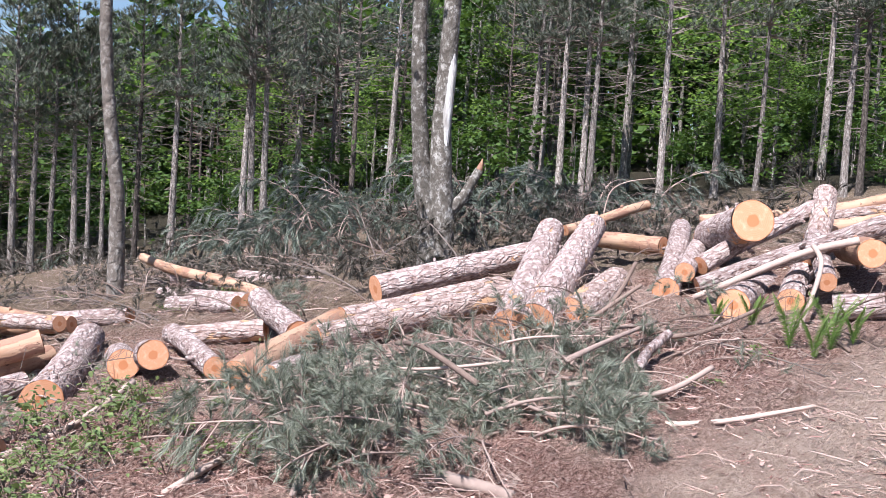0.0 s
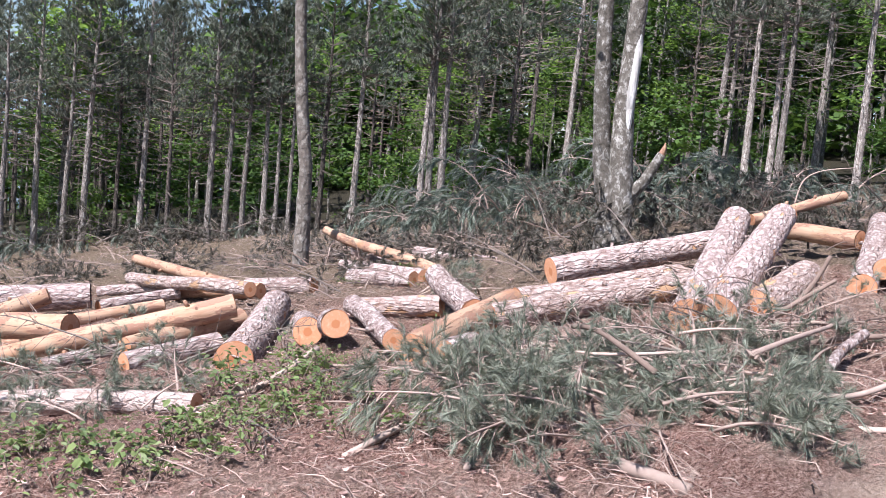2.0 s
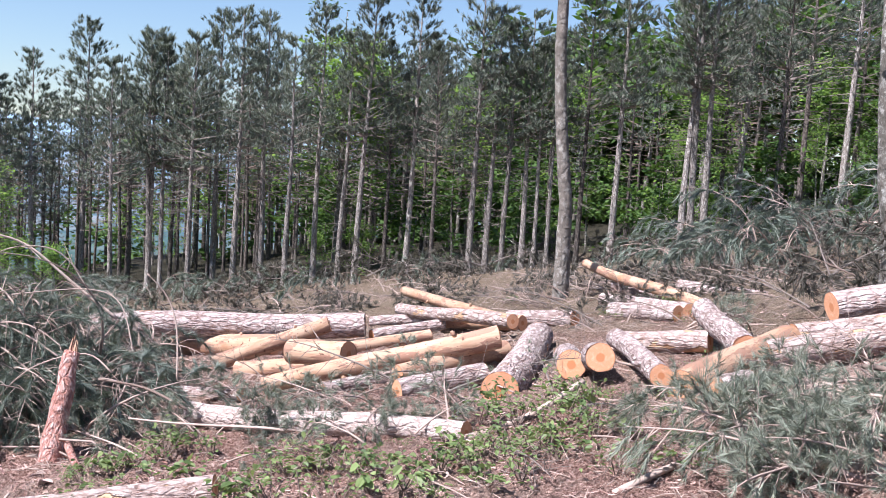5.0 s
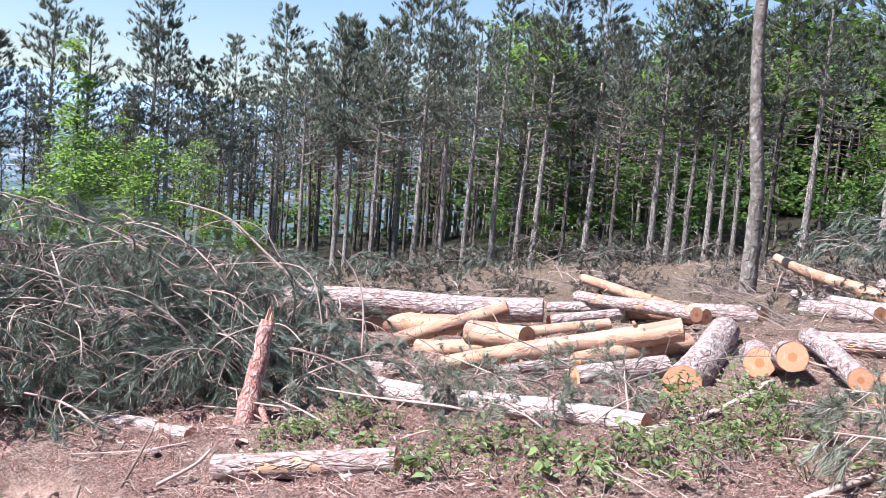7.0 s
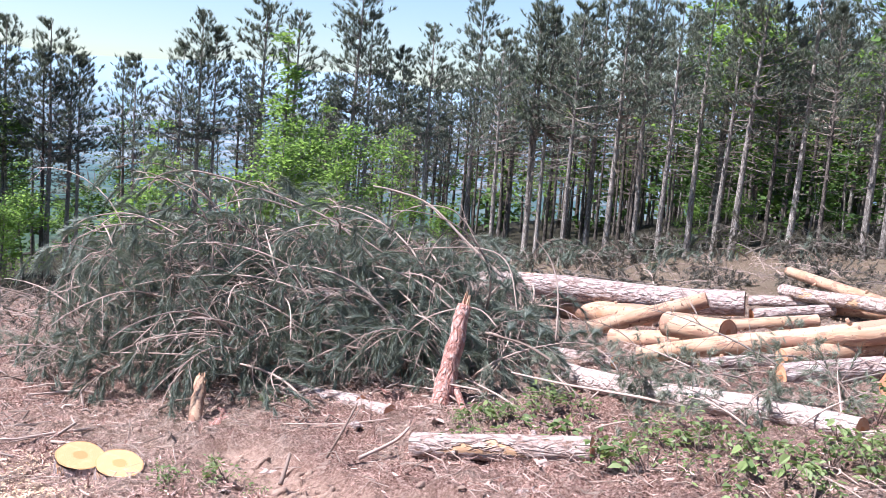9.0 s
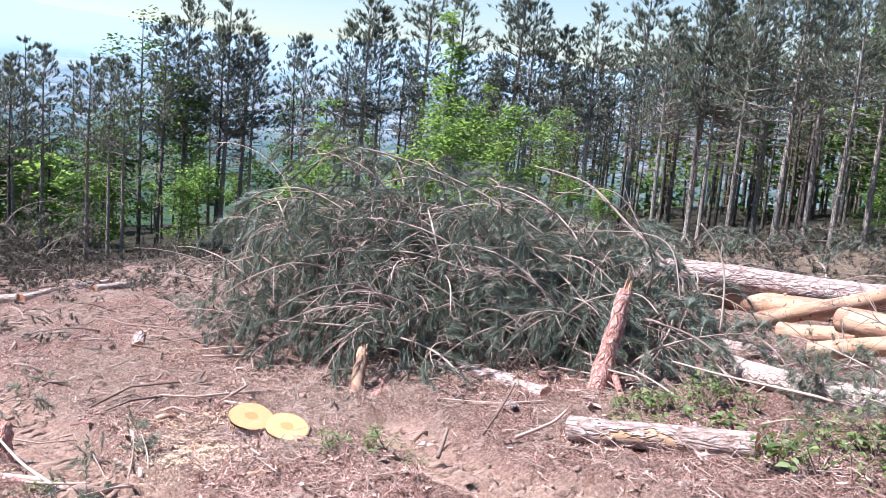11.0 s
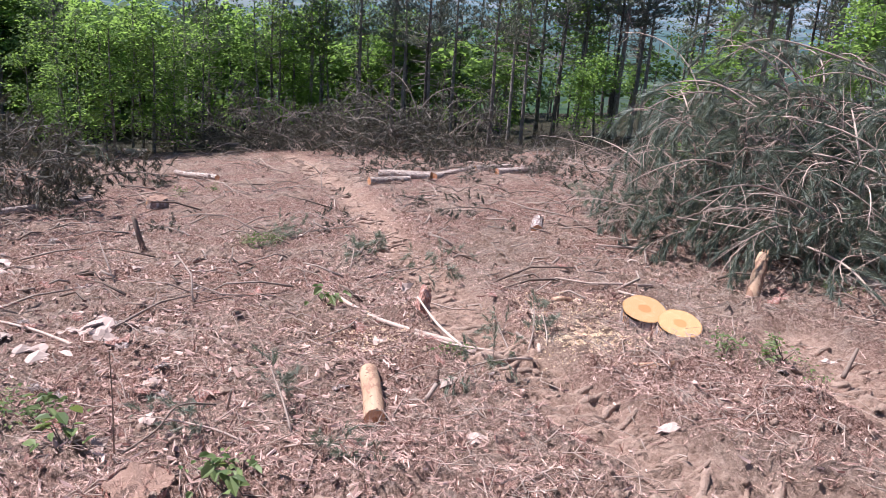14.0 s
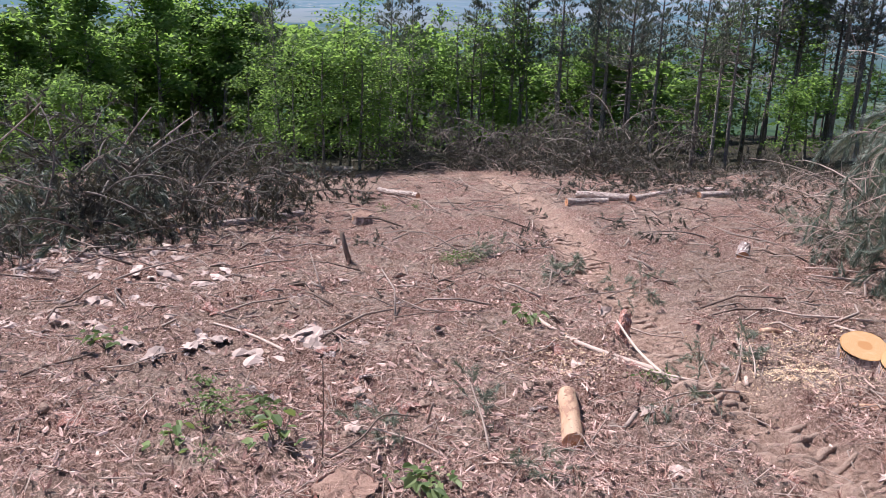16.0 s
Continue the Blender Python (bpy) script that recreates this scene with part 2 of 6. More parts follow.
moss = m.ramp(fine, (0.38, (0.06, 0.05, 0.03)), (0.5, (0.24, 0.19, 0.13)), (0.62, (0.36, 0.31, 0.22)))
back = m.math("ADD", sx.outputs[1], m.math("MULTIPLY", m.noise(pos, 0.7, 4), 6.0))
col = m.mix(m.math("MULTIPLY", m.step(back, 11.0, 14.0), 0.8), col, moss)
# floor turns near-black brown and green beyond about 20 m
dark_floor = m.ramp(fine, (0.40, (0.018, 0.016, 0.010)), (0.52, (0.055, 0.045, 0.028)), (0.62, (0.06, 0.08, 0.03)))
col = m.mix(m.step(far, 22.5, 26.0), col, dark_floor)
track = m.add("Attribute")
track.attribute_name = "wheel_track"
track = m.math("MULTIPLY", track.outputs["Fac"], m.step(mid, 0.25, 0.45))
bare = m.ramp(m.noise(pos, 30, 6, 0.7), (0.3, (0.17, 0.10, 0.077)), (0.5, (0.325, 0.215, 0.168)), (0.7, (0.47, 0.335, 0.27)))
col = m.mix(m.math("MULTIPLY", track, 0.85), col, bare)
pale = m.add("Attribute")
pale.attribute_name = "pale_track"
col = m.mix(m.math("MULTIPLY", pale.outputs["Fac"], m.step(mid, 0.30, 0.42)), col, m.ramp(m.noise(pos, 34, 6, 0.7), (0.3, (0.34, 0.24, 0.185)), (0.5, (0.54, 0.41, 0.33)), (0.7, (0.66, 0.52, 0.44))))
rough_part = m.math("SUBTRACT", 1.0, m.math("MULTIPLY", track, 0.7))
GROUND = m.done(col, 0.95, m.math("MULTIPLY", m.math("ADD", m.math("MULTIPLY", mid, 1.2), m.math("MULTIPLY", fine, 1.4)), rough_part), 1.0, 0.07)

# valley and hills: haze painted into the colours, and the surface glows by itself
m = Nodes("painted_haze_distance")
pos = m.coords(world=True)
fields = m.add("TexVoronoi")
m.l.new(m.coords((0.004, 0.0022, 0.004), True), fields.inputs["Vector"])
fields.inputs["Scale"].default_value = 1.6
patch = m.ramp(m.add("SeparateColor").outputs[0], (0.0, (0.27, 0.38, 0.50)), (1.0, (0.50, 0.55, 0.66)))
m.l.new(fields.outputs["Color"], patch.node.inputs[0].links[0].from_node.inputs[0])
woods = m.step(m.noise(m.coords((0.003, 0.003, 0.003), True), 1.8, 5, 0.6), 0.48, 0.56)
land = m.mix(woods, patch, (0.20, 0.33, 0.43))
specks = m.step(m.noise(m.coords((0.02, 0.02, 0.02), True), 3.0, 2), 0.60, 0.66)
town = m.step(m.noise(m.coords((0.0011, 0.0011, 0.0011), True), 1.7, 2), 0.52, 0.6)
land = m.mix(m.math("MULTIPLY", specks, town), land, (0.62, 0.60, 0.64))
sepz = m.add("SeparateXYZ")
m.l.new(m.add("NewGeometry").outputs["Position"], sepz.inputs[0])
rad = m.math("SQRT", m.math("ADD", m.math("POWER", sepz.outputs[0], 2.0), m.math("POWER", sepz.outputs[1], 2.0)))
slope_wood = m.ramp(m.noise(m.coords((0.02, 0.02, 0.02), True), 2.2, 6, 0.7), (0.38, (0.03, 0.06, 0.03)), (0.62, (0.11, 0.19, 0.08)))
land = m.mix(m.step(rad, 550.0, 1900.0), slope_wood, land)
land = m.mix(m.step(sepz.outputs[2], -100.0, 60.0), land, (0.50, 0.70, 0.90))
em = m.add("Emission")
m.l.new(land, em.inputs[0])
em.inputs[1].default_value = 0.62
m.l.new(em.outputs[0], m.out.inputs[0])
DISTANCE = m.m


# ---- geometry helpers ----
def slope(x, y):
    """The lie of the hillside, without its small bumps."""
    r = math.hypot(x, y) + 1e-9
    k = (0.155 * x + 0.051 * y) / r + 0.02 * math.exp(-(((x - 3.2) / 2.2) ** 2) - ((y - 8.5) / 3.5) ** 2)
    h = 110.0 if k < 0 else 60.0
    z = math.copysign(h * (1 - math.exp(-abs(k) * r / h)), k)
    if r > 45:  # the hill falls away steeply below the wood
        z = max(-112.0, z - 0.24 * (r - 45) * max(0.0, min(1.0, (0.03 - k) / 0.07)))
    return z


RUTS = [[(-2.6, 2.2), (-3.3, 1.5), (-4.2, 1.25), (-5.42, 0.97), (-6.8, 0.88), (-9.1, 0.63), (-12.8, 0.3), (-20, -0.8)],
        [(-1.6, 3.3), (-2.6, 3.05), (-3.2, 2.95), (-4.0, 2.75), (-5.3, 2.9)]]


def rut_near(x, y):
    best, along, run = 9.0, 0.0, 0.0
    if x > 0 or abs(y) > 5:
        return best, along
    for line in RUTS:
        for (ax, ay), (bx, by) in zip(line, line[1:]):
            dx, dy = bx - ax, by - ay
            ln = math.hypot(dx, dy)
            u = max(0.0, min(1.0, ((x - ax) * dx + (y - ay) * dy) / ln**2))
            d = math.hypot(x - ax - u * dx, y - ay - u * dy)
            if d < best:
                best, along = d, run + u * ln
            run += ln
    return best, along


def rut_distance(x, y):
    return rut_near(x, y)[0]


def rut_depth(x, y):
    best, along = rut_near(x, y)
    if best > 0.6:
        return 0.0
    bars = math.tanh(4.0 * math.sin(along * 2 * math.pi / 0.145 + 4.5 * best + 1.2 * noise.noise((x * 1.7, y * 1.7, 8.0))))
    patchy = max(0.3, noise.noise((x * 0.7, y * 0.7, 3.0)) * 0.7 + 0.8)
    edge = max(0.0, 1 - (best / 0.29) ** 4)
    lip = 0.05 * math.exp(-(((best - 0.37) / 0.09) ** 2)) * (0.6 + abs(noise.noise((x * 5.0, y * 5.0, 6.0))) * 1.5)
    return edge * (-0.055 + 0.022 * patchy * bars) + lip + 0.04 * abs(noise.noise((x * 8.0, y * 8.0, 4.0)))


def ground_z(x, y):
    r = math.hypot(x, y)
    z = slope(x, y)
    if r > 70:
        return z
    n = noise.noise((x * 0.55, y * 0.55, 0.0)) * 0.07 + noise.noise((x * 2.1, y * 2.1, 5.0)) * 0.036
    if r > 12:
        n += noise.noise((x * 0.2, y * 0.2, 9.0)) * min(0.25, (r - 12) * 0.008)
    if r < 22:
        n += noise.noise((x * 6.0, y * 6.0, 2.0)) * 0.034 + abs(noise.noise((x * 11.0, y * 11.0, 7.0))) * 0.085 * min(1.0, 0.25 + rut_distance(x, y))
        n += rut_depth(x, y)
    return z + n


class Geo:
    """Vertices and faces of one mesh."""

    def __init__(self):
        self.v, self.f = [], []

    def tube(self, pts, radii, sides=6, cap=True, rough=0.0, key=0.0):
        pts = [Vector(p) for p in pts]
        base = len(self.v)
        side = None
        for i, p in enumerate(pts):
            d = (pts[min(i + 1, len(pts) - 1)] - pts[max(i - 1, 0)]).normalized()
            if side is None:
                side = d.orthogonal().normalized()
            side = (side - d * side.dot(d)).normalized()
            up = d.cross(side)
            for j in range(sides):
                a = 2 * math.pi * j / sides
                r = radii[i]
                if rough:
                    r *= 1 + rough * noise.noise((math.cos(a) * 1.3 + key, math.sin(a) * 1.3, i * 0.33)) + rough * 0.8 * noise.noise((math.cos(a) * 4 + key, math.sin(a) * 4, i * 0.9))
                self.v.append(p + (side * math.cos(a) + up * math.sin(a)) * r)
        for i in range(len(pts) - 1):
            for j in range(sides):
                a, b = base + i * sides + j, base + i * sides + (j + 1) % sides
                self.f.append((a, b, b + sides, a + sides))
        if cap:
            self.f.append(tuple(base + j for j in reversed(range(sides))))
            self.f.append(tuple(base + (len(pts) - 1) * sides + j for j in range(sides)))

    def tri(self, a, b, c):
        n = len(self.v)
        self.v += [a, b, c]
        self.f.append((n, n + 1, n + 2))

    def tuft(self, rnd, at, axis, count, length, width, spread):
        """A brush of needles."""
        axis = axis.normalized()
        s = axis.orthogonal().normalized()
        u = axis.cross(s)
        for _ in range(count):
            a, k = rnd.uniform(0, 6.283), rnd.uniform(0.1, spread)
            out = s * math.cos(a) + u * math.sin(a)
            d = (axis + out * k).normalized()
            w = d.cross(out + Vector((0.01, 0.02, 0.03))).normalized() * width
            root = at - axis * rnd.uniform(0, 0.5) * length
            self.tri(root - w, root + w, root + d * length * rnd.uniform(0.7, 1.1))

    def leaf(self, rnd, at, size, flat=0.5):
        d = Vector((rnd.gauss(0, 1), rnd.gauss(0, 1), rnd.gauss(0, flat))).normalized()
        s = d.cross(Vector((rnd.gauss(0, 0.6), rnd.gauss(0, 0.6), 1))).normalized()
        n = len(self.v)
        self.v += [at, at + d * size * 0.5 + s * size * 0.36, at + d * size, at + d * size * 0.5 - s * size * 0.36]
        self.f += [(n, n + 1, n + 2), (n, n + 2, n + 3)]

    def oval(self, rnd, at, size):
        """A rounded leaf, folded a little along its rib."""
        d = Vector((rnd.gauss(0, 1), rnd.gauss(0, 1), rnd.gauss(0, 0.3))).normalized()
        s = d.cross(Vector((rnd.gauss(0, 0.5), rnd.gauss(0, 0.5), 1))).normalized()
        dip = Vector((0, 0, -0.10 * size))
        n = len(self.v)
        self.v += [at, at + d * size * 0.28 + s * size * 0.27 - dip, at + d * size * 0.68 + s * size * 0.25 - dip, at + d * size + dip, at + d * size * 0.68 - s * size * 0.25 - dip, at + d * size * 0.28 - s * size * 0.27 - dip]
        self.f += [(n, n + 1, n + 2, n + 3), (n, n + 3, n + 4, n + 5)]

    def mesh(self, name, material, smooth=False):
        me = bpy.data.meshes.new(name)
        me.from_pydata(self.v, [], self.f)
        me.materials.append(material)
        if smooth:
            me.polygons.foreach_set("use_smooth", [True] * len(me.polygons))
        me.update()
        return me


def part(name, geo, material, parent, label="", smooth=False):
    ob = new(name, geo.mesh(name, material, smooth) if isinstance(geo, Geo) else geo)
    ob.parent = parent
    if label:
        tagged(ob, label)
    return ob


def empty(name, m=Matrix()):
    ob = new(name)
    ob.empty_display_size = 0.1
    ob.matrix_world = m
    return ob


def polar(yaw, r):
    """A place r metres from the pivot, yaw degrees to the left of +y."""
    return -math.sin(radians(yaw)) * r, math.cos(radians(yaw)) * r


def on_ground(x, y, turn=0.0, scale=1.0, sink=0.0, tilt=0.0):
    return Matrix.Translation((x, y, ground_z(x, y) - sink)) @ Matrix.Rotation(radians(turn), 4, "Z") @ Matrix.Rotation(radians(tilt), 4, "Y") @ Matrix.Diagonal((scale, scale, scale, 1))


# ---- ground and distance ----
angles = [-34 + 0.48 * i for i in range(int(160 / 0.48) + 1)]
angles += [126.5 + 4.0 * i for i in range(1, 49) if 126.5 + 4.0 * i < 325]
rings_r = [0.35]
while rings_r[-1] < 4900:
    r = rings_r[-1]
    rings_r.append(r + (0.12 if r < 1.7 else 0.03 if r < 9.4 else 0.0058 * r if r < 22 else (0.03 * r if r < 90 else 0.12 * r)))
gv, gf = [(0.0, 0.0, ground_z(0, 0))], []
for r in rings_r:
    for a in angles:
        x, y = polar(a, r)
        gv.append((x, y, ground_z(x, y)))
na = len(angles)
for j in range(na):
    gf.append((0, 1 + j, 1 + (j + 1) % na))
for i in range(len(rings_r) - 1):
    for j in range(na):
        a, b = 1 + i * na + j, 1 + i * na + (j + 1) % na
        gf.append((a, a + na, b + na, b))
geo = Geo()
geo.v, geo.f = gv, gf
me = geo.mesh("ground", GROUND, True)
wheel = me.attributes.new("wheel_track", "FLOAT", "POINT")
wheel.data.foreach_set("value", [min(1.0, max(0.0, rut_distance(x, y) * -4.5 + 1.7)) if abs(x) < 22 and abs(y) < 22 else 0.0 for x, y, z in gv])
PALE_TRACK = [(2.24, 4.64, 0.50), (1.89, 4.44, 0.45), (1.56, 4.24, 0.40), (1.28, 4.11, 0.30), (2.67, 5.06, 0.60)]
lane = me.attributes.new("pale_track", "FLOAT", "POINT")
lane.data.foreach_set("value", [max(0.0, min(1.0, 1.6 - min(math.hypot(x - a, y - b) / c for a, b, c in PALE_TRACK) + 0.8 * noise.noise((x * 2.0, y * 2.0, 1.0)))) if x > -1 and y > 0 and y < 10 else 0.0 for x, y, z in gv])
ground = tagged(new("ground", me), "sloping clearing of pinkish needle litter, soil and tyre ruts", "ground", kind="structure")

geo = Geo()
cols = [20 + 2.0 * i for i in range(56)]
levels = [(335, -111.0), (500, -110), (800, -108), (1150, -106.5), (1500, -104), (2000, -103), (2700, -102), (3400, -99), (3800, -70), (4200, 30), (4600, 120), (4800, 170)]
for r, z in levels:
    for a in cols:
        lift = 0.0
        if z > -90:
            lift = (z + 95) * (0.55 * noise.noise((a * 0.06, r * 0.0007, 1.0)) + 0.18 * noise.noise((a * 0.25, r * 0.002, 4.0)))
        geo.v.append((*polar(a, r), z + lift))
for i in range(len(levels) - 1):
    for j in range(len(cols) - 1):
        a = i * len(cols) + j
        geo.f.append((a, a + len(cols), a + len(cols) + 1, a + 1))
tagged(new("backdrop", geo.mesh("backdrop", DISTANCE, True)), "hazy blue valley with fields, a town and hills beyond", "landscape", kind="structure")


# ---- felled logs ----
def disc_mesh():
    geo = Geo()
    n = 28
    geo.v.append(Vector((0, 0, 0.0)))
    for k, (rr, zz) in enumerate(((0.45, 0.0), (0.93, 0.0), (0.985, -0.012))):
        for j in range(n):
            a = 2 * math.pi * j / n
            w = rr * (1 + 0.02 * math.sin(3 * a + 1) + 0.015 * math.sin(7 * a))
            geo.v.append(Vector((w * math.cos(a), w * math.sin(a), zz)))
    geo.f += [(0, 1 + j, 1 + (j + 1) % n) for j in range(n)]
    for k in range(2):
        for j in range(n):
            a, b = 1 + k * n + j, 1 + k * n + (j + 1) % n
            geo.f.append((a, a + n, b + n, b))
    return geo.mesh("cut_face", CUT, False)


DISC = disc_mesh()
LOG_LOOK = {
    "bark": (BARK_LOG, "felled pine log with pinkish-grey scaly bark and sawn orange ends"),
    "peeled": (PEELED, "felled pine log stripped of its bark, pale yellow wood"),
    "patchy": (BARK_PATCHY, "felled pine log with bark torn off in orange patches"),
    "white": (BARK_WHITE, "slim felled pine log with pale whitish bark"),
}
log_count = 0


def log(p0, p1, r0, r1, look_name):
    global log_count
    log_count += 1
    rnd = random.Random(log_count)
    material, label = LOG_LOOK[look_name]
    p0, p1 = Vector(p0), Vector(p1)
    axis = p1 - p0
    length = axis.length
    thing = empty("log", Matrix.Translation(p0) @ axis.to_track_quat("Z", "Y").to_matrix().to_4x4())
    tagged(thing, label, "log", "felled logs")
    n = max(6, int(length / 0.06))
    bend = rnd.uniform(-0.02, 0.02) * length
    geo = Geo()
    pts = [(bend * math.sin(math.pi * i / n), 0.4 * bend * math.sin(2 * math.pi * i / n), length * i / n) for i in range(n + 1)]
    geo.tube(pts, [r0 + (r1 - r0) * i / n for i in range(n + 1)], 22, False, 0.05 if look_name != "peeled" else 0.035, log_count * 3.7)
    for _ in range(rnd.randint(1, 4) if length > 1 else 0):
        z, a = rnd.uniform(0.15, 0.9) * length, rnd.uniform(0, 6.28)
        r = r0 + (r1 - r0) * z / length
        d = Vector((math.cos(a), math.sin(a), 0.35))
        geo.tube([Vector((0, 0, z)) + d * r * 0.8, Vector((0, 0, z)) + d * (r * 1.0 + rnd.uniform(0.02, 0.05))], [0.022, 0.014], 7)
    part("bark" if look_name != "peeled" else "stem", geo, material, thing, smooth=True)
    for z, r, flip in ((-0.003, r0, True), (length + 0.003, r1, False)):
        face = part("cut_face", DISC, None, thing, "fresh orange sawn end")
        turn = Euler((math.pi if flip else 0, 0, rnd.uniform(0, 6.28)))
        face.matrix_local = Matrix.LocRotScale((0, 0, z), turn, (r, r, r))
    return thing


log((-2.43, 7.29, 0.12), (-2.67, 7.87, 0.06), 0.122, 0.120, 'bark')
log((-2.08, 6.90, 0.29), (-2.31, 7.50, 0.18), 0.112, 0.110, 'bark')
log((-1.52, 6.47, 0.31), (-2.37, 8.33, 0.21), 0.080, 0.090, 'bark')
log((-2.73, 6.56, -0.01), (-3.20, 8.58, 0.08), 0.150, 0.140, 'bark')
log((-1.38, 6.50, 0.24), (-0.90, 8.21, 0.41), 0.130, 0.130, 'peeled')
log((-1.55, 8.36, 0.29), (-2.31, 8.42, 0.17), 0.100, 0.100, 'patchy')
log((-0.86, 8.25, 0.42), (0.55, 9.14, 0.71), 0.130, 0.120, 'patchy')
log((-0.98, 6.77, 0.29), (-1.15, 6.53, 0.25), 0.100, 0.100, 'bark')
log((-0.66, 9.17, 0.62), (0.94, 10.11, 1.01), 0.140, 0.130, 'bark')
log((-1.00, 7.66, 0.35), (0.62, 8.70, 0.70), 0.120, 0.120, 'patchy')
log((0.52, 7.04, 0.61), (1.07, 9.83, 1.27), 0.170, 0.140, 'bark')
log((0.69, 7.15, 0.66), (1.50, 9.77, 1.35), 0.160, 0.130, 'bark')
log((1.01, 7.50, 0.69), (1.57, 8.65, 0.88), 0.150, 0.140, 'patchy')
log((1.27, 10.21, 1.27), (2.27, 10.85, 1.60), 0.060, 0.055, 'peeled')
log((1.69, 10.35, 1.19), (2.25, 9.83, 1.18), 0.090, 0.100, 'peeled')
log((1.86, 7.97, 0.89), (2.60, 10.56, 1.36), 0.115, 0.110, 'bark')
log((2.02, 8.03, 1.05), (2.93, 10.68, 1.33), 0.085, 0.100, 'bark')
log((2.57, 8.07, 1.52), (2.66, 9.51, 1.32), 0.180, 0.190, 'bark')
log((2.02, 7.62, 0.98), (3.51, 7.70, 1.56), 0.065, 0.085, 'bark')
log((2.22, 8.29, 1.10), (3.42, 8.94, 1.67), 0.085, 0.080, 'bark')
log((3.10, 8.10, 1.26), (3.61, 9.18, 1.80), 0.100, 0.110, 'patchy')
log((2.17, 7.15, 0.89), (2.87, 8.39, 0.94), 0.125, 0.130, 'bark')
log((2.62, 7.21, 0.94), (3.13, 8.30, 1.12), 0.100, 0.100, 'bark')
log((3.19, 7.18, 1.34), (3.51, 8.36, 1.33), 0.110, 0.120, 'peeled')
log((2.88, 7.21, 1.10), (3.21, 8.37, 1.41), 0.075, 0.080, 'bark')
log((2.74, 6.73, 0.96), (3.04, 6.59, 1.01), 0.090, 0.090, 'bark')
log((3.03, 11.38, 1.45), (4.21, 10.99, 1.62), 0.070, 0.070, 'peeled')
log((4.13, 10.27, 1.65), (4.76, 9.98, 1.83), 0.080, 0.080, 'peeled')
log((3.79, 9.86, 1.54), (4.55, 9.53, 1.71), 0.080, 0.080, 'patchy')
log((3.75, 9.45, 1.47), (4.47, 9.12, 1.64), 0.080, 0.080, 'peeled')
log((-4.14, 12.82, 0.46), (-2.15, 11.08, 0.26), 0.060, 0.085, 'peeled')
log((-1.73, 8.91, 0.49), (-1.17, 7.76, 0.37), 0.110, 0.110, 'bark')
log((-3.55, 12.38, 0.27), (-2.82, 12.16, 0.20), 0.130, 0.120, 'bark')
log((-2.09, 10.12, 0.29), (-3.39, 11.35, 0.15), 0.100, 0.100, 'bark')
log((-1.52, 12.19, 0.28), (-2.78, 12.78, 0.26), 0.120, 0.120, 'bark')
log((-0.78, 12.56, 0.41), (-1.45, 12.30, 0.31), 0.075, 0.075, 'patchy')
log((-3.03, 10.45, 0.16), (-2.18, 10.00, 0.27), 0.100, 0.100, 'bark')
log((-3.30, 9.95, 0.09), (-4.18, 10.20, -0.04), 0.090, 0.090, 'bark')
log((-3.23, 7.66, 0.19), (-4.93, 6.56, -0.33), 0.105, 0.075, 'peeled')
log((-3.30, 7.99, 0.01), (-3.83, 6.95, -0.13), 0.100, 0.090, 'peeled')
log((-3.12, 7.13, -0.03), (-3.56, 6.47, -0.13), 0.090, 0.090, 'bark')
log((-6.27, 7.49, -0.49), (-5.33, 8.14, -0.03), 0.085, 0.080, 'peeled')
log((-5.51, 9.15, -0.18), (-8.18, 7.49, -0.36), 0.140, 0.150, 'bark')
log((-6.04, 8.22, -0.37), (-7.57, 8.34, -0.60), 0.130, 0.130, 'peeled')
log((-5.82, 7.31, -0.45), (-5.06, 7.45, -0.32), 0.085, 0.085, 'peeled')
log((-5.12, 7.21, -0.15), (-4.46, 7.16, -0.08), 0.115, 0.120, 'peeled')
log((-4.90, 9.93, -0.18), (-5.43, 9.17, -0.30), 0.070, 0.075, 'bark')
log((-3.84, 9.76, -0.01), (-5.02, 10.08, -0.18), 0.090, 0.080, 'peeled')
log((-3.31, 9.94, 0.08), (-4.10, 10.07, -0.04), 0.085, 0.085, 'bark')
log((-6.25, 11.37, -0.06), (-4.10, 9.83, -0.02), 0.065, 0.075, 'peeled')
log((-5.82, 10.49, -0.17), (-3.72, 9.17, 0.09), 0.075, 0.080, 'patchy')
log((-6.10, 10.27, -0.35), (-4.58, 10.40, -0.11), 0.070, 0.070, 'bark')
log((-5.24, 8.45, -0.31), (-4.68, 9.16, -0.19), 0.070, 0.070, 'peeled')
log((-2.47, 5.42, -0.03), (-4.95, 5.68, -0.39), 0.075, 0.090, 'white')
log((-4.73, 7.72, -0.27), (-3.83, 8.52, -0.09), 0.070, 0.070, 'bark')
log((-4.34, 6.61, -0.28), (-3.91, 7.20, -0.18), 0.060, 0.060, 'bark')
log((-5.73, 6.44, -0.50), (-5.03, 6.39, -0.39), 0.060, 0.060, 'bark')
log((-3.40, 4.17, -0.24), (-4.34, 3.63, -0.42), 0.080, 0.075, 'patchy')
log((-5.23, 4.14, -0.57), (-6.57, 4.16, -0.77), 0.060, 0.050, 'white')
log((-7.37, 7.23, -0.47), (-10.78, 6.28, -1.04), 0.090, 0.090, 'white')
log((-14.15, 0.65, -2.07), (-14.41, 1.30, -2.09), 0.065, 0.060, 'white')
log((-14.85, 0.84, -2.12), (-14.45, 1.65, -2.02), 0.065, 0.060, 'white')
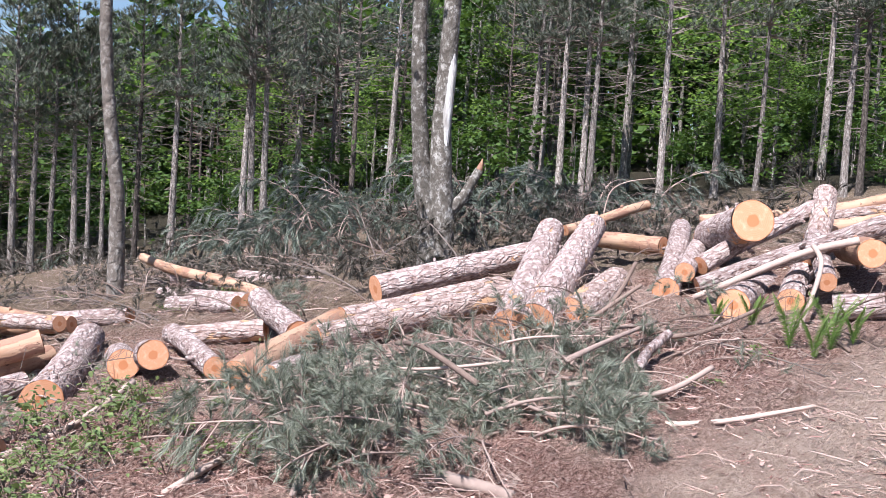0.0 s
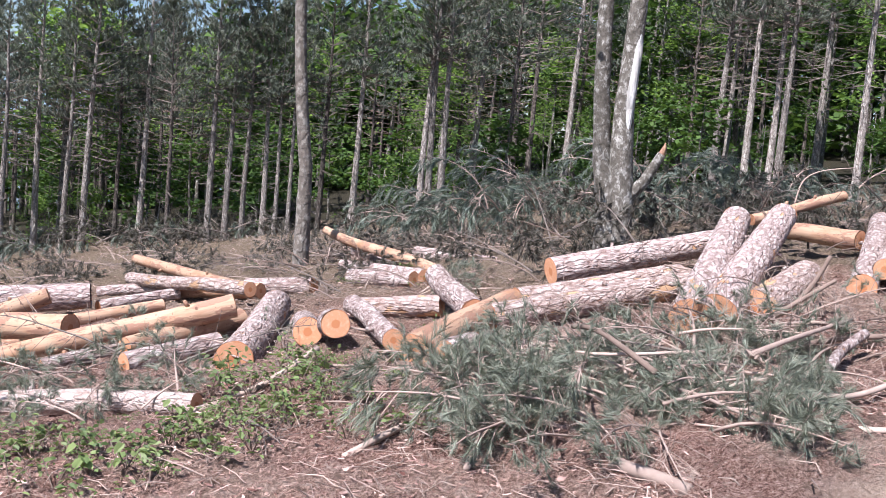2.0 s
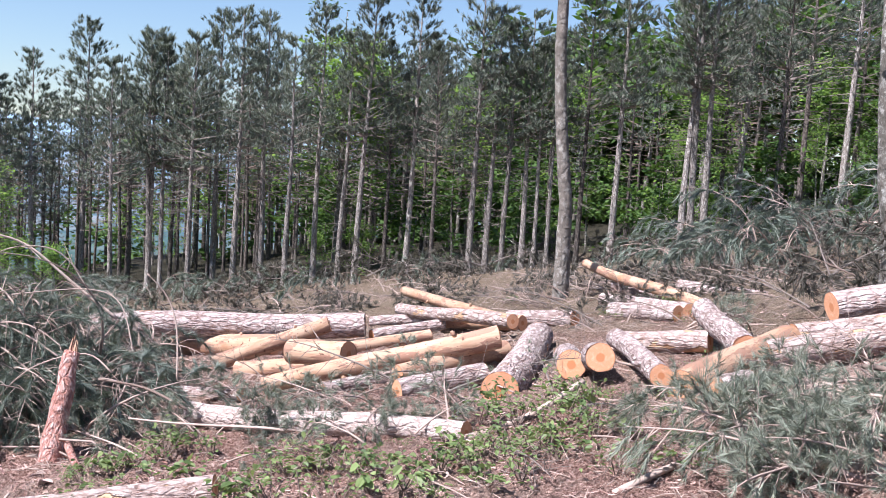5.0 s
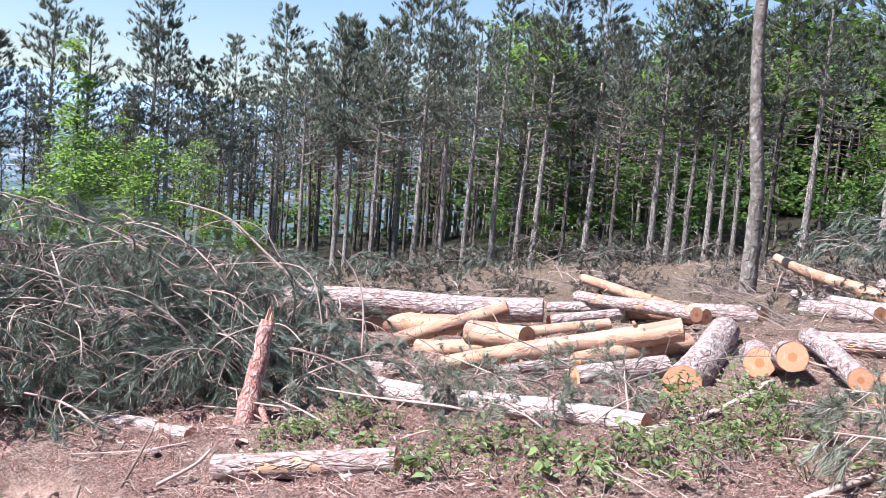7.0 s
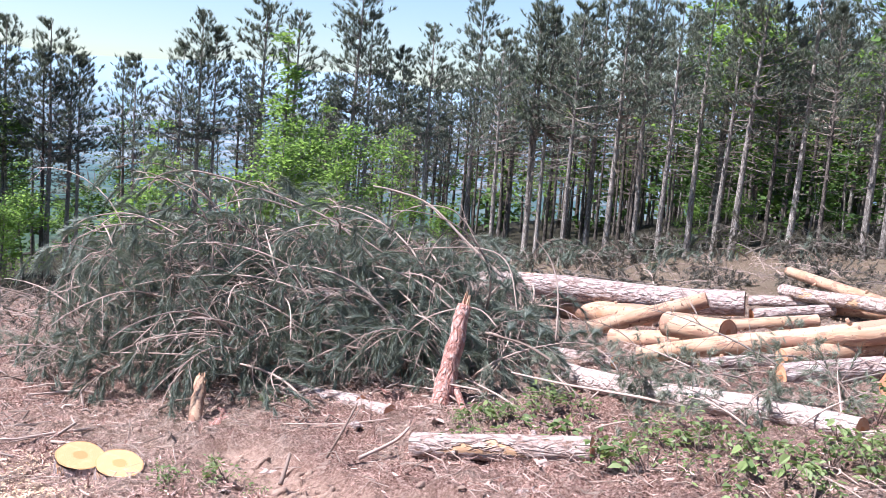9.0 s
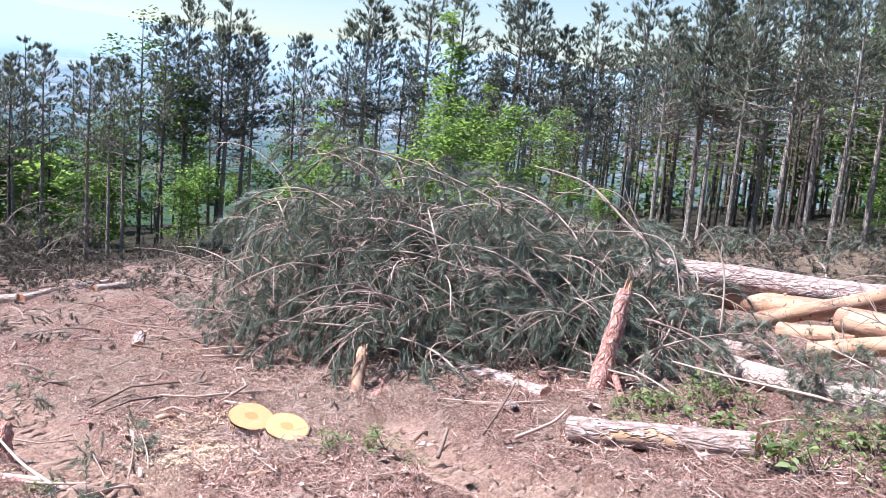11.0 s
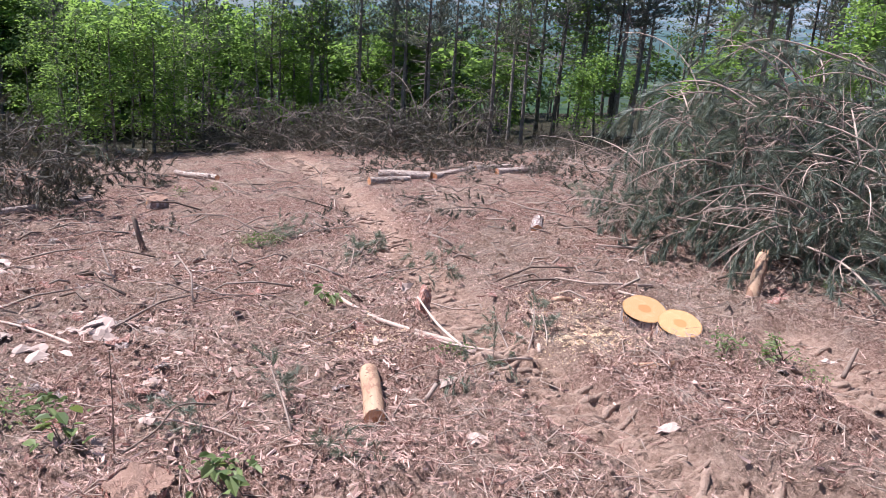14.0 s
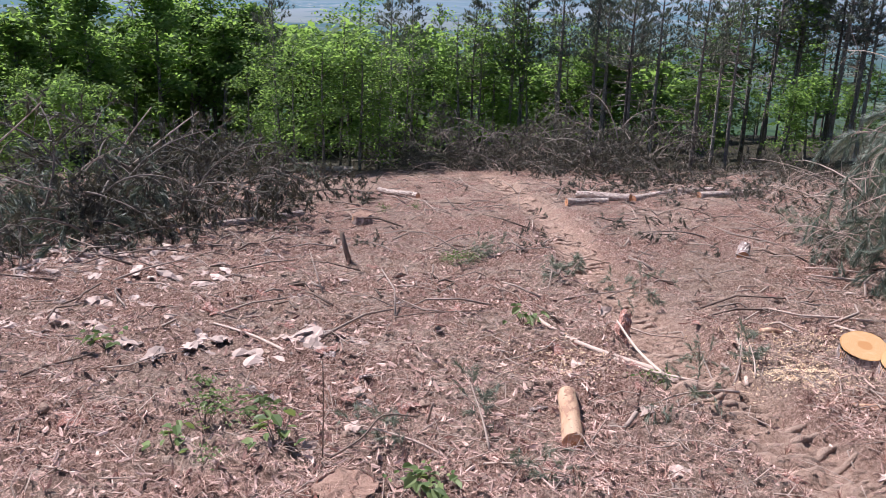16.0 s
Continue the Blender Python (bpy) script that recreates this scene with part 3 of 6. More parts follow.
log((-14.71, 1.72, -2.11), (-16.04, 2.60, -2.27), 0.065, 0.060, 'white')
log((-15.89, 2.57, -2.24), (-16.29, 3.29, -2.27), 0.065, 0.060, 'white')
log((-15.32, 2.86, -2.14), (-15.81, 3.82, -2.17), 0.065, 0.060, 'white')
log((-21.69, -5.23, -3.51), (-21.09, -4.02, -3.36), 0.065, 0.060, 'white')
log((-16.30, -2.62, -2.58), (-15.24, -1.79, -2.38), 0.045, 0.045, 'white')
log((-10.78, -4.23, -1.83), (-12.59, -3.12, -2.04), 0.040, 0.055, 'white')
log((-4.79, 0.27, -0.70), (-4.08, 0.27, -0.59), 0.052, 0.052, 'peeled')

# ---- stumps ----
FRESH_DISC = DISC.copy()
FRESH_DISC.materials[0] = CUT_FRESH
OLD_DISC = DISC.copy()
OLD_DISC.materials[0] = OLD_CUT
for v in OLD_DISC.vertices:
    v.co *= 1 + 0.22 * noise.noise(v.co * 1.7)
    v.co.z += 0.22 * noise.noise(v.co * 2.3 + Vector((3, 1, 0))) - 0.05


def stump(x, y, r, height, lean=(0.0, 0.0), material=BARK_LOG, label="low freshly sawn pine stump with a yellow top", top_mesh=DISC, tip=(0.0, 0.06)):
    thing = empty("tree_stump", Matrix.Translation((x, y, ground_z(x, y))))
    tagged(thing, label, "stump")
    geo = Geo()
    top = Vector((lean[0], lean[1], height))
    geo.tube([top * k - Vector((0, 0, 0.12 * (1 - k))) for k in (0, 0.3, 0.6, 0.85, 1)], [r * 1.35, r * 1.15, r * 1.04, r, r * 0.98], 22, False, 0.06, x * 3)
    for i, v in enumerate(geo.v):
        k = (0, 0, 0.25, 0.7, 1.0)[i // 22]
        v.z += k * (math.sin(tip[0]) * (v.y - top.y) - math.sin(tip[1]) * (v.x - top.x))
    part("bark", geo, material, thing, smooth=True)
    face = part("cut_face", top_mesh, None, thing)
    face.matrix_local = Matrix.LocRotScale(top + Vector((0, 0, 0.004)), Euler((tip[0], tip[1], 0.4)), (r, r, r))
    return thing


stump(-5.72, 2.12, 0.148, 0.10, top_mesh=FRESH_DISC, tip=(0.10, 0.26))
stump(-5.42, 2.25, 0.143, 0.09, top_mesh=FRESH_DISC, tip=(0.10, 0.26))
stump(-3.43, -0.66, 0.125, 0.05, material=BARK_RED, label="old low stump with a dull brown sawn top", top_mesh=OLD_DISC)
stump(-11.73, -2.1, 0.13, 0.14, label="small weathered stump beside the track", top_mesh=OLD_DISC)


def splinter(name, base, top, r0, r1, material, label, spikes):
    """A snapped trunk with a torn, splintered top."""
    thing = empty(name, Matrix.Translation(base))
    tagged(thing, label, "stump")
    d = Vector(top) - Vector(base)
    geo = Geo()
    n = 14
    geo.tube([d * (i / n) + Vector((0.006 * math.sin(i * 0.9), 0.005 * math.cos(i * 1.3), 0)) - Vector((0, 0, 0.1 if i == 0 else 0)) for i in range(n + 1)], [r0 * (1.5 if i == 0 else 1) * (1 - i / n) + r1 * i / n for i in range(n + 1)], 14, True, 0.12, base[0])
    part("trunk", geo, material, thing, smooth=True)
    rnd = random.Random(name)
    geo = Geo()
    for _ in range(spikes):
        o = Vector((rnd.uniform(-1, 1), rnd.uniform(-1, 1), 0)) * r1 * 0.8
        geo.tube([d * 0.9 + o, d * rnd.uniform(1.02, 1.18) + o * 0.7], [r1 * 0.4, 0.003], 4)
    part("torn_wood", geo, PEELED, thing, "splintered pale wood")
    return thing


def pole_thing(name, pts, r0, r1, material, label, category="branch", sides=8):
    """A bare bent branch or stick along the given points."""
    pts = [Vector(p) for p in pts]
    fine = []
    for i in range(len(pts) - 1):
        a, b = pts[i], pts[i + 1]
        pa, pb = pts[max(i - 1, 0)], pts[min(i + 2, len(pts) - 1)]
        for k in range(5):
            t = k / 5
            fine.append(0.5 * ((2 * a) + (b - pa) * t + (2 * pa - 5 * a + 4 * b - pb) * t * t + (3 * a - pa - 3 * b + pb) * t**3))
    fine.append(pts[-1])
    o = fine[0].copy()
    geo = Geo()
    n = len(fine) - 1
    geo.tube([p - o for p in fine], [r0 + (r1 - r0) * i / n for i in range(n + 1)], sides, True, 0.1, o.x)
    ob = new(name, geo.mesh(name, material, True))
    ob.location = o
    return tagged(ob, label, category)


pole_thing('stick', [(-0.64, 4.46, 0.16), (-0.64, 5.19, 0.26), (-0.57, 5.66, 0.45), (-0.53, 5.88, 0.62)], 0.016, 0.009, TWIG, 'long peeled stick leaning on the needle boughs', 'stick')
pole_thing('stick', [(-2.53, 5.30, -0.09), (-2.23, 5.88, 0.03), (-2.03, 6.35, 0.21)], 0.018, 0.024, TWIG, 'long thin branch resting against a log end', 'stick')
pole_thing('stick', [(-1.30, 4.67, 0.05), (-1.20, 4.84, 0.10), (-1.10, 5.07, 0.13)], 0.020, 0.017, TWIG_PALE, 'short pale stick on the litter', 'stick')
pole_thing('stick', [(0.50, 5.38, 0.46), (0.78, 5.41, 0.57), (1.01, 5.26, 0.56), (1.26, 5.31, 0.58), (1.55, 5.47, 0.70)], 0.010, 0.017, TWIG_PALE, 'crooked reddish branch on the litter', 'stick')
pole_thing('stick', [(-0.27, 5.88, 0.66), (-0.13, 5.67, 0.69), (0.04, 5.46, 0.64), (0.22, 5.28, 0.56)], 0.014, 0.020, TWIG_DARK, 'dark crooked branch on the needle boughs', 'stick')
pole_thing('stick', [(-0.46, 5.69, 0.57), (-0.12, 5.55, 0.57), (0.40, 5.53, 0.65)], 0.008, 0.011, TWIG, 'thin branch across the needle boughs', 'stick')
pole_thing('stick', [(1.09, 4.99, 0.46), (1.45, 4.89, 0.53), (1.94, 4.97, 0.62)], 0.018, 0.010, TWIG_PALE, 'reddish stick lying at the edge of the track', 'stick')
pole_thing('stick', [(0.03, 4.52, 0.27), (0.22, 4.34, 0.29), (0.35, 4.20, 0.30)], 0.035, 0.030, TWIG, 'thick broken branch with flaking bark', 'stick')
pole_thing('stick', [(1.14, 6.39, 0.63), (1.43, 6.40, 0.71), (1.78, 6.44, 0.78), (2.40, 6.88, 0.97)], 0.020, 0.014, TWIG_DARK, 'thin dark branch under the log pile', 'stick')
pole_thing('stick', [(1.92, 7.33, 0.91), (2.29, 7.27, 1.11), (2.72, 7.28, 1.31), (3.10, 7.23, 1.43)], 0.024, 0.030, TWIG_PALE, 'pale curved branch hanging across the log pile', 'branch')
pole_thing('stick', [(2.72, 7.12, 1.37), (2.72, 6.95, 1.25), (2.60, 6.78, 1.00), (2.47, 6.62, 0.82)], 0.020, 0.014, TWIG_PALE, 'pale curved branch hanging down the log pile', 'branch')
pole_thing('stick', [(0.73, 7.05, 0.54), (1.13, 7.10, 0.73), (1.31, 7.16, 0.92), (1.44, 7.24, 1.16)], 0.025, 0.016, TWIG_DARK, 'grey forked branch leaning on logs', 'branch')
pole_thing('stick', [(0.94, 6.92, 0.64), (1.20, 6.98, 0.83), (1.45, 7.03, 1.01)], 0.020, 0.014, TWIG_DARK, 'grey branch leaning on logs', 'branch')
pole_thing('stick', [(0.76, 5.79, 0.63), (1.02, 5.97, 0.73), (1.46, 6.53, 0.81)], 0.020, 0.012, TWIG, 'reddish branch among slash', 'branch')
pole_thing('stick', [(1.17, 5.66, 0.64), (1.31, 6.01, 0.69), (1.47, 6.19, 0.78)], 0.035, 0.030, BARK_LOG, 'short thick branch with scaly bark', 'branch')
pole_thing('stick', [(1.74, 10.64, 1.46), (1.80, 10.63, 1.72), (1.97, 10.60, 1.84), (2.27, 10.54, 1.90)], 0.008, 0.004, TWIG_PALE, 'thin whip of a branch standing up', 'branch')
pole_thing('bare_bough', [(-7.97, 3.44, 0.74), (-7.93, 3.53, 0.87), (-7.80, 3.81, 0.92), (-7.50, 4.38, 0.77), (-7.08, 4.86, 0.52), (-6.71, 5.19, 0.10)], 0.005, 0.012, TWIG, 'bare reddish pine bough bowed over in the heap', 'branch')
pole_thing('bare_bough', [(-6.84, 5.03, 0.91), (-6.72, 5.19, 0.88), (-6.52, 5.43, 0.78), (-6.20, 5.65, 0.47), (-5.90, 5.82, 0.21)], 0.006, 0.014, TWIG_PALE, 'bare reddish pine bough bowed over in the heap', 'branch')
pole_thing('bare_bough', [(-8.40, 2.85, 0.22), (-8.34, 3.03, 0.43), (-8.10, 3.38, 0.50), (-7.74, 3.70, 0.32)], 0.004, 0.008, TWIG, 'bare reddish pine bough bowed over in the heap', 'branch')
pole_thing('bare_bough', [(-7.82, 3.25, -0.08), (-7.55, 3.63, 0.03), (-7.11, 4.04, 0.09), (-6.67, 4.39, -0.00)], 0.004, 0.009, TWIG_PALE, 'bare reddish pine bough bowed over in the heap', 'branch')
pole_thing('bare_bough', [(-6.58, 5.04, 0.66), (-6.43, 5.23, 0.78), (-6.24, 5.46, 0.77), (-6.10, 5.62, 0.57)], 0.004, 0.006, TWIG, 'bare reddish pine bough bowed over in the heap', 'branch')
pole_thing('bare_bough', [(-5.53, 5.77, 0.63), (-5.41, 5.88, 0.44), (-5.28, 5.86, 0.19), (-5.13, 5.72, -0.17)], 0.005, 0.008, TWIG_PALE, 'bare reddish pine bough bowed over in the heap', 'branch')
pole_thing('bare_bough', [(-7.60, 3.01, -0.59), (-6.96, 3.48, -0.51), (-6.33, 3.80, -0.53), (-5.92, 3.89, -0.67)], 0.005, 0.011, TWIG, 'bare reddish pine bough bowed over in the heap', 'branch')
pole_thing('bare_bough', [(-7.76, 3.65, 0.34), (-7.66, 3.87, 0.59), (-7.48, 4.21, 0.72), (-7.29, 4.53, 0.64)], 0.004, 0.007, TWIG_PALE, 'bare reddish pine bough bowed over in the heap', 'branch')
pole_thing('bare_bough', [(-6.93, 4.55, 0.15), (-6.57, 4.89, 0.24), (-6.17, 5.08, 0.16), (-5.82, 5.18, -0.01)], 0.004, 0.009, TWIG, 'bare reddish pine bough bowed over in the heap', 'branch')
pole_thing('bare_bough', [(-6.91, 3.80, -0.39), (-6.41, 4.25, -0.34), (-5.89, 4.62, -0.36), (-5.48, 4.81, -0.43)], 0.005, 0.010, TWIG_PALE, 'bare reddish pine bough bowed over in the heap', 'branch')
pole_thing('bare_bough', [(-7.51, 3.23, -0.38), (-7.27, 3.51, -0.25), (-6.91, 3.79, -0.27), (-6.50, 4.09, -0.37)], 0.004, 0.007, TWIG, 'bare reddish pine bough bowed over in the heap', 'branch')
pole_thing('bare_bough', [(-7.33, 4.26, 0.29), (-7.21, 4.47, 0.48), (-6.92, 4.74, 0.54), (-6.59, 5.02, 0.34)], 0.004, 0.007, TWIG_PALE, 'bare reddish pine bough bowed over in the heap', 'branch')
pole_thing('bare_bough', [(-8.84, 2.76, -0.43), (-8.74, 3.08, -0.21), (-8.47, 3.24, -0.28)], 0.003, 0.006, TWIG, 'bare reddish pine bough bowed over in the heap', 'branch')
pole_thing('bare_bough', [(-6.34, 5.19, 0.42), (-5.91, 5.52, 0.48), (-5.66, 5.63, 0.37), (-5.44, 5.57, -0.02)], 0.004, 0.006, TWIG_PALE, 'bare reddish pine bough bowed over in the heap', 'branch')
pole_thing('bare_bough', [(-5.87, 4.65, -0.27), (-5.71, 4.84, -0.02), (-5.47, 5.11, 0.08), (-5.27, 5.18, -0.04)], 0.004, 0.007, TWIG, 'bare reddish pine bough bowed over in the heap', 'branch')
pole_thing('bare_bough', [(-5.26, 5.05, -0.07), (-4.96, 5.20, -0.11), (-4.60, 5.26, -0.22)], 0.008, 0.012, TWIG_DARK, 'dark branch sticking out of the heap', 'branch')
pole_thing('bare_bough', [(-4.79, 4.89, -0.24), (-4.30, 4.93, -0.20), (-3.76, 5.04, -0.15), (-3.63, 5.10, -0.16)], 0.006, 0.011, TWIG, 'long dark stick beside the pale log', 'branch')
pole_thing('bare_bough', [(-5.41, 3.80, -0.61), (-5.25, 3.81, -0.58), (-5.23, 3.88, -0.46), (-5.30, 3.90, -0.42)], 0.005, 0.003, TWIG, 'forked twig by the heap', 'branch')
pole_thing('bare_bough', [(-5.62, 3.47, -0.66), (-5.23, 3.70, -0.58), (-5.02, 3.98, -0.52)], 0.004, 0.006, TWIG, 'thin stick in front of the heap', 'branch')
pole_thing('bare_bough', [(-5.31, 7.37, 0.36), (-5.10, 7.39, 0.13), (-4.77, 7.36, -0.17), (-4.50, 7.29, -0.31)], 0.003, 0.006, TWIG, 'thin bent branch among the logs', 'branch')
pole_thing('dead_branch', [(-11.69, -5.38, -1.20), (-11.78, -5.20, -0.87), (-11.89, -4.93, -0.50)], 0.015, 0.007, TWIG_PALE, 'bare grey branch sticking out of the dead heap', 'branch')
pole_thing('dead_branch', [(-11.57, -5.18, -1.28), (-11.76, -4.74, -0.88), (-11.92, -4.31, -0.54)], 0.017, 0.006, TWIG_PALE, 'bare grey branch sticking out of the dead heap', 'branch')
pole_thing('dead_branch', [(-10.91, -5.16, -0.95), (-11.06, -4.84, -1.18), (-11.19, -4.54, -1.41)], 0.022, 0.025, TWIG_DARK, 'thick dark snapped limb in the dead heap', 'branch')
pole_thing('dead_branch', [(-12.18, -4.75, -1.63), (-12.23, -4.63, -1.24), (-12.37, -4.26, -0.90)], 0.012, 0.005, TWIG_PALE, 'bare grey branch sticking out of the dead heap', 'branch')
pole_thing('dead_branch', [(-9.69, -5.74, -0.57), (-9.81, -5.53, -0.36), (-9.92, -5.34, -0.15)], 0.012, 0.006, TWIG_PALE, 'bare grey branch sticking out of the dead heap', 'branch')
pole_thing('dead_branch', [(-9.24, -5.51, -0.83), (-9.49, -5.29, -1.00), (-9.91, -4.94, -1.18)], 0.009, 0.012, TWIG_PALE, 'bare grey branch sticking out of the dead heap', 'branch')
pole_thing('dead_branch', [(-12.78, -4.28, -1.75), (-12.89, -3.96, -1.34), (-12.92, -3.84, -1.14)], 0.009, 0.004, TWIG_PALE, 'bare grey branch sticking out of the dead heap', 'branch')
pole_thing('dead_branch', [(-8.82, -4.57, -1.54), (-9.46, -4.57, -1.59), (-9.77, -4.39, -1.47)], 0.012, 0.019, TWIG_DARK, 'dark broken branch on the bark chips', 'branch')
pole_thing('stick', [(-6.27, -2.25, -1.05), (-5.91, -1.82, -0.97), (-5.47, -1.41, -0.89)], 0.007, 0.012, TWIG_PALE, 'pale dry stick on the needle litter', 'stick')
pole_thing('stick', [(-5.81, 1.38, -0.73), (-5.50, 1.35, -0.74), (-5.05, 1.27, -0.69)], 0.012, 0.013, TWIG_PALE, 'pale dry stick on the needle litter', 'stick')
pole_thing('stick', [(-5.91, 0.63, -0.70), (-5.55, 0.73, -0.74), (-5.17, 0.84, -0.72)], 0.007, 0.011, TWIG_PALE, 'pale dry stick on the needle litter', 'stick')
pole_thing('stick', [(-5.45, 0.58, -0.76), (-5.24, 0.77, -0.73), (-5.08, 1.01, -0.70)], 0.009, 0.007, TWIG_PALE, 'pale dry stick on the needle litter', 'stick')
pole_thing('stick', [(-4.69, 1.63, -0.61), (-4.68, 1.80, -0.60), (-4.71, 1.96, -0.60)], 0.027, 0.030, PEELED, 'split piece of pale wood half buried in soil', 'stick')
pole_thing('stick', [(-6.72, 0.06, -1.01), (-6.16, 0.22, -0.88), (-5.91, 0.38, -0.85)], 0.011, 0.009, TWIG, 'pale dry stick on the needle litter', 'stick')
pole_thing('stick', [(-3.78, -0.80, -0.58), (-3.88, -0.68, -0.53), (-3.99, -0.60, -0.47), (-4.15, -0.46, -0.55)], 0.005, 0.004, TWIG_DARK, 'thin dark twig with a pine sprig', 'stick')
pole_thing('stick', [(-3.85, -0.85, -0.63), (-3.75, -0.82, -0.32), (-3.70, -0.81, -0.07)], 0.004, 0.002, TWIG_DARK, 'single thin upright bare shoot', 'stick')
pole_thing('stick', [(-4.32, -0.43, -0.67), (-4.26, -0.40, -0.53)], 0.007, 0.005, TWIG_PALE, 'short peg of wood in the ground', 'stick')
pole_thing('stick', [(-3.33, 0.48, -0.47), (-3.33, 0.70, -0.45), (-3.43, 0.99, -0.44)], 0.005, 0.006, TWIG, 'pale dry stick on the needle litter', 'stick')
pole_thing('stick', [(-4.36, 0.54, -0.63), (-4.49, 0.60, -0.62)], 0.013, 0.014, TWIG, 'short thick piece of broken branch', 'stick')
pole_thing('stick', [(-3.18, 0.93, -0.43), (-3.20, 1.21, -0.41)], 0.011, 0.009, TWIG_PALE, 'pale dry stick on the needle litter', 'stick')
pole_thing('stick', [(-6.71, 0.08, -1.00), (-5.86, 0.37, -0.84), (-5.26, 0.84, -0.74)], 0.012, 0.018, TWIG_PALE, 'long thin stick across the wheel rut', 'stick')
pole_thing('stick', [(-4.63, 3.20, -0.53), (-4.52, 3.23, -0.33), (-4.58, 3.37, -0.19)], 0.008, 0.005, TWIG_DARK, 'thin twig standing in the soil', 'stick')
pole_thing('stick', [(-4.43, 2.77, -0.53), (-4.54, 2.89, -0.41)], 0.014, 0.010, TWIG_DARK, 'short twig standing in the soil', 'stick')
pole_thing('stick', [(-4.46, 3.32, -0.49), (-4.42, 3.55, -0.41), (-4.42, 3.66, -0.34)], 0.012, 0.008, TWIG, 'crooked branch end by the heap', 'stick')
pole_thing('stick', [(-8.70, -1.67, -1.41), (-8.66, -1.71, -1.22), (-8.72, -1.76, -1.08)], 0.030, 0.020, TWIG_DARK, 'snapped dark sapling stub in the clearing', 'stick')
log((-9.23, 2.19, -1.26), (-9.52, 2.26, -1.23), 0.065, 0.06, 'bark')
log((-7.32, 4.28, -0.18), (-6.49, 5.32, 0.02), 0.075, 0.07, 'bark')
log((-6.55, 4.07, -0.76), (-5.63, 4.17, -0.61), 0.06, 0.055, 'bark')
pole_thing('wood_chip', [(-6.28, 1.65, -0.86), (-6.25, 1.70, -0.83), (-6.25, 1.78, -0.84)], 0.030, 0.012, PEELED, 'thick orange splinter of fresh wood on soil', 'wood')
splinter('broken_trunk', (-5.16, 4.55, -0.57), (-5.29, 4.83, 0.16), 0.085, 0.055, BARK_RED, 'snapped pine trunk with reddish bark and a torn top', 5)
pole_thing('stick', [(-4.71, 4.42, -0.51), (-5.33, 4.78, -0.38)], 0.022, 0.03, BARK_RED, 'short reddish prop leaning on the snapped trunk', 'stick')
splinter('split_stake', (-6.32, 3.16, -0.82), (-6.56, 3.32, -0.57), 0.055, 0.042, PEELED, 'short peeled trunk stub standing before the heap', 4)
splinter('torn_stub', (-5.98, 0.66, -0.90), (-6.03, 0.70, -0.68), 0.065, 0.035, BARK_RED, 'small torn reddish-brown stub in the rut', 3)

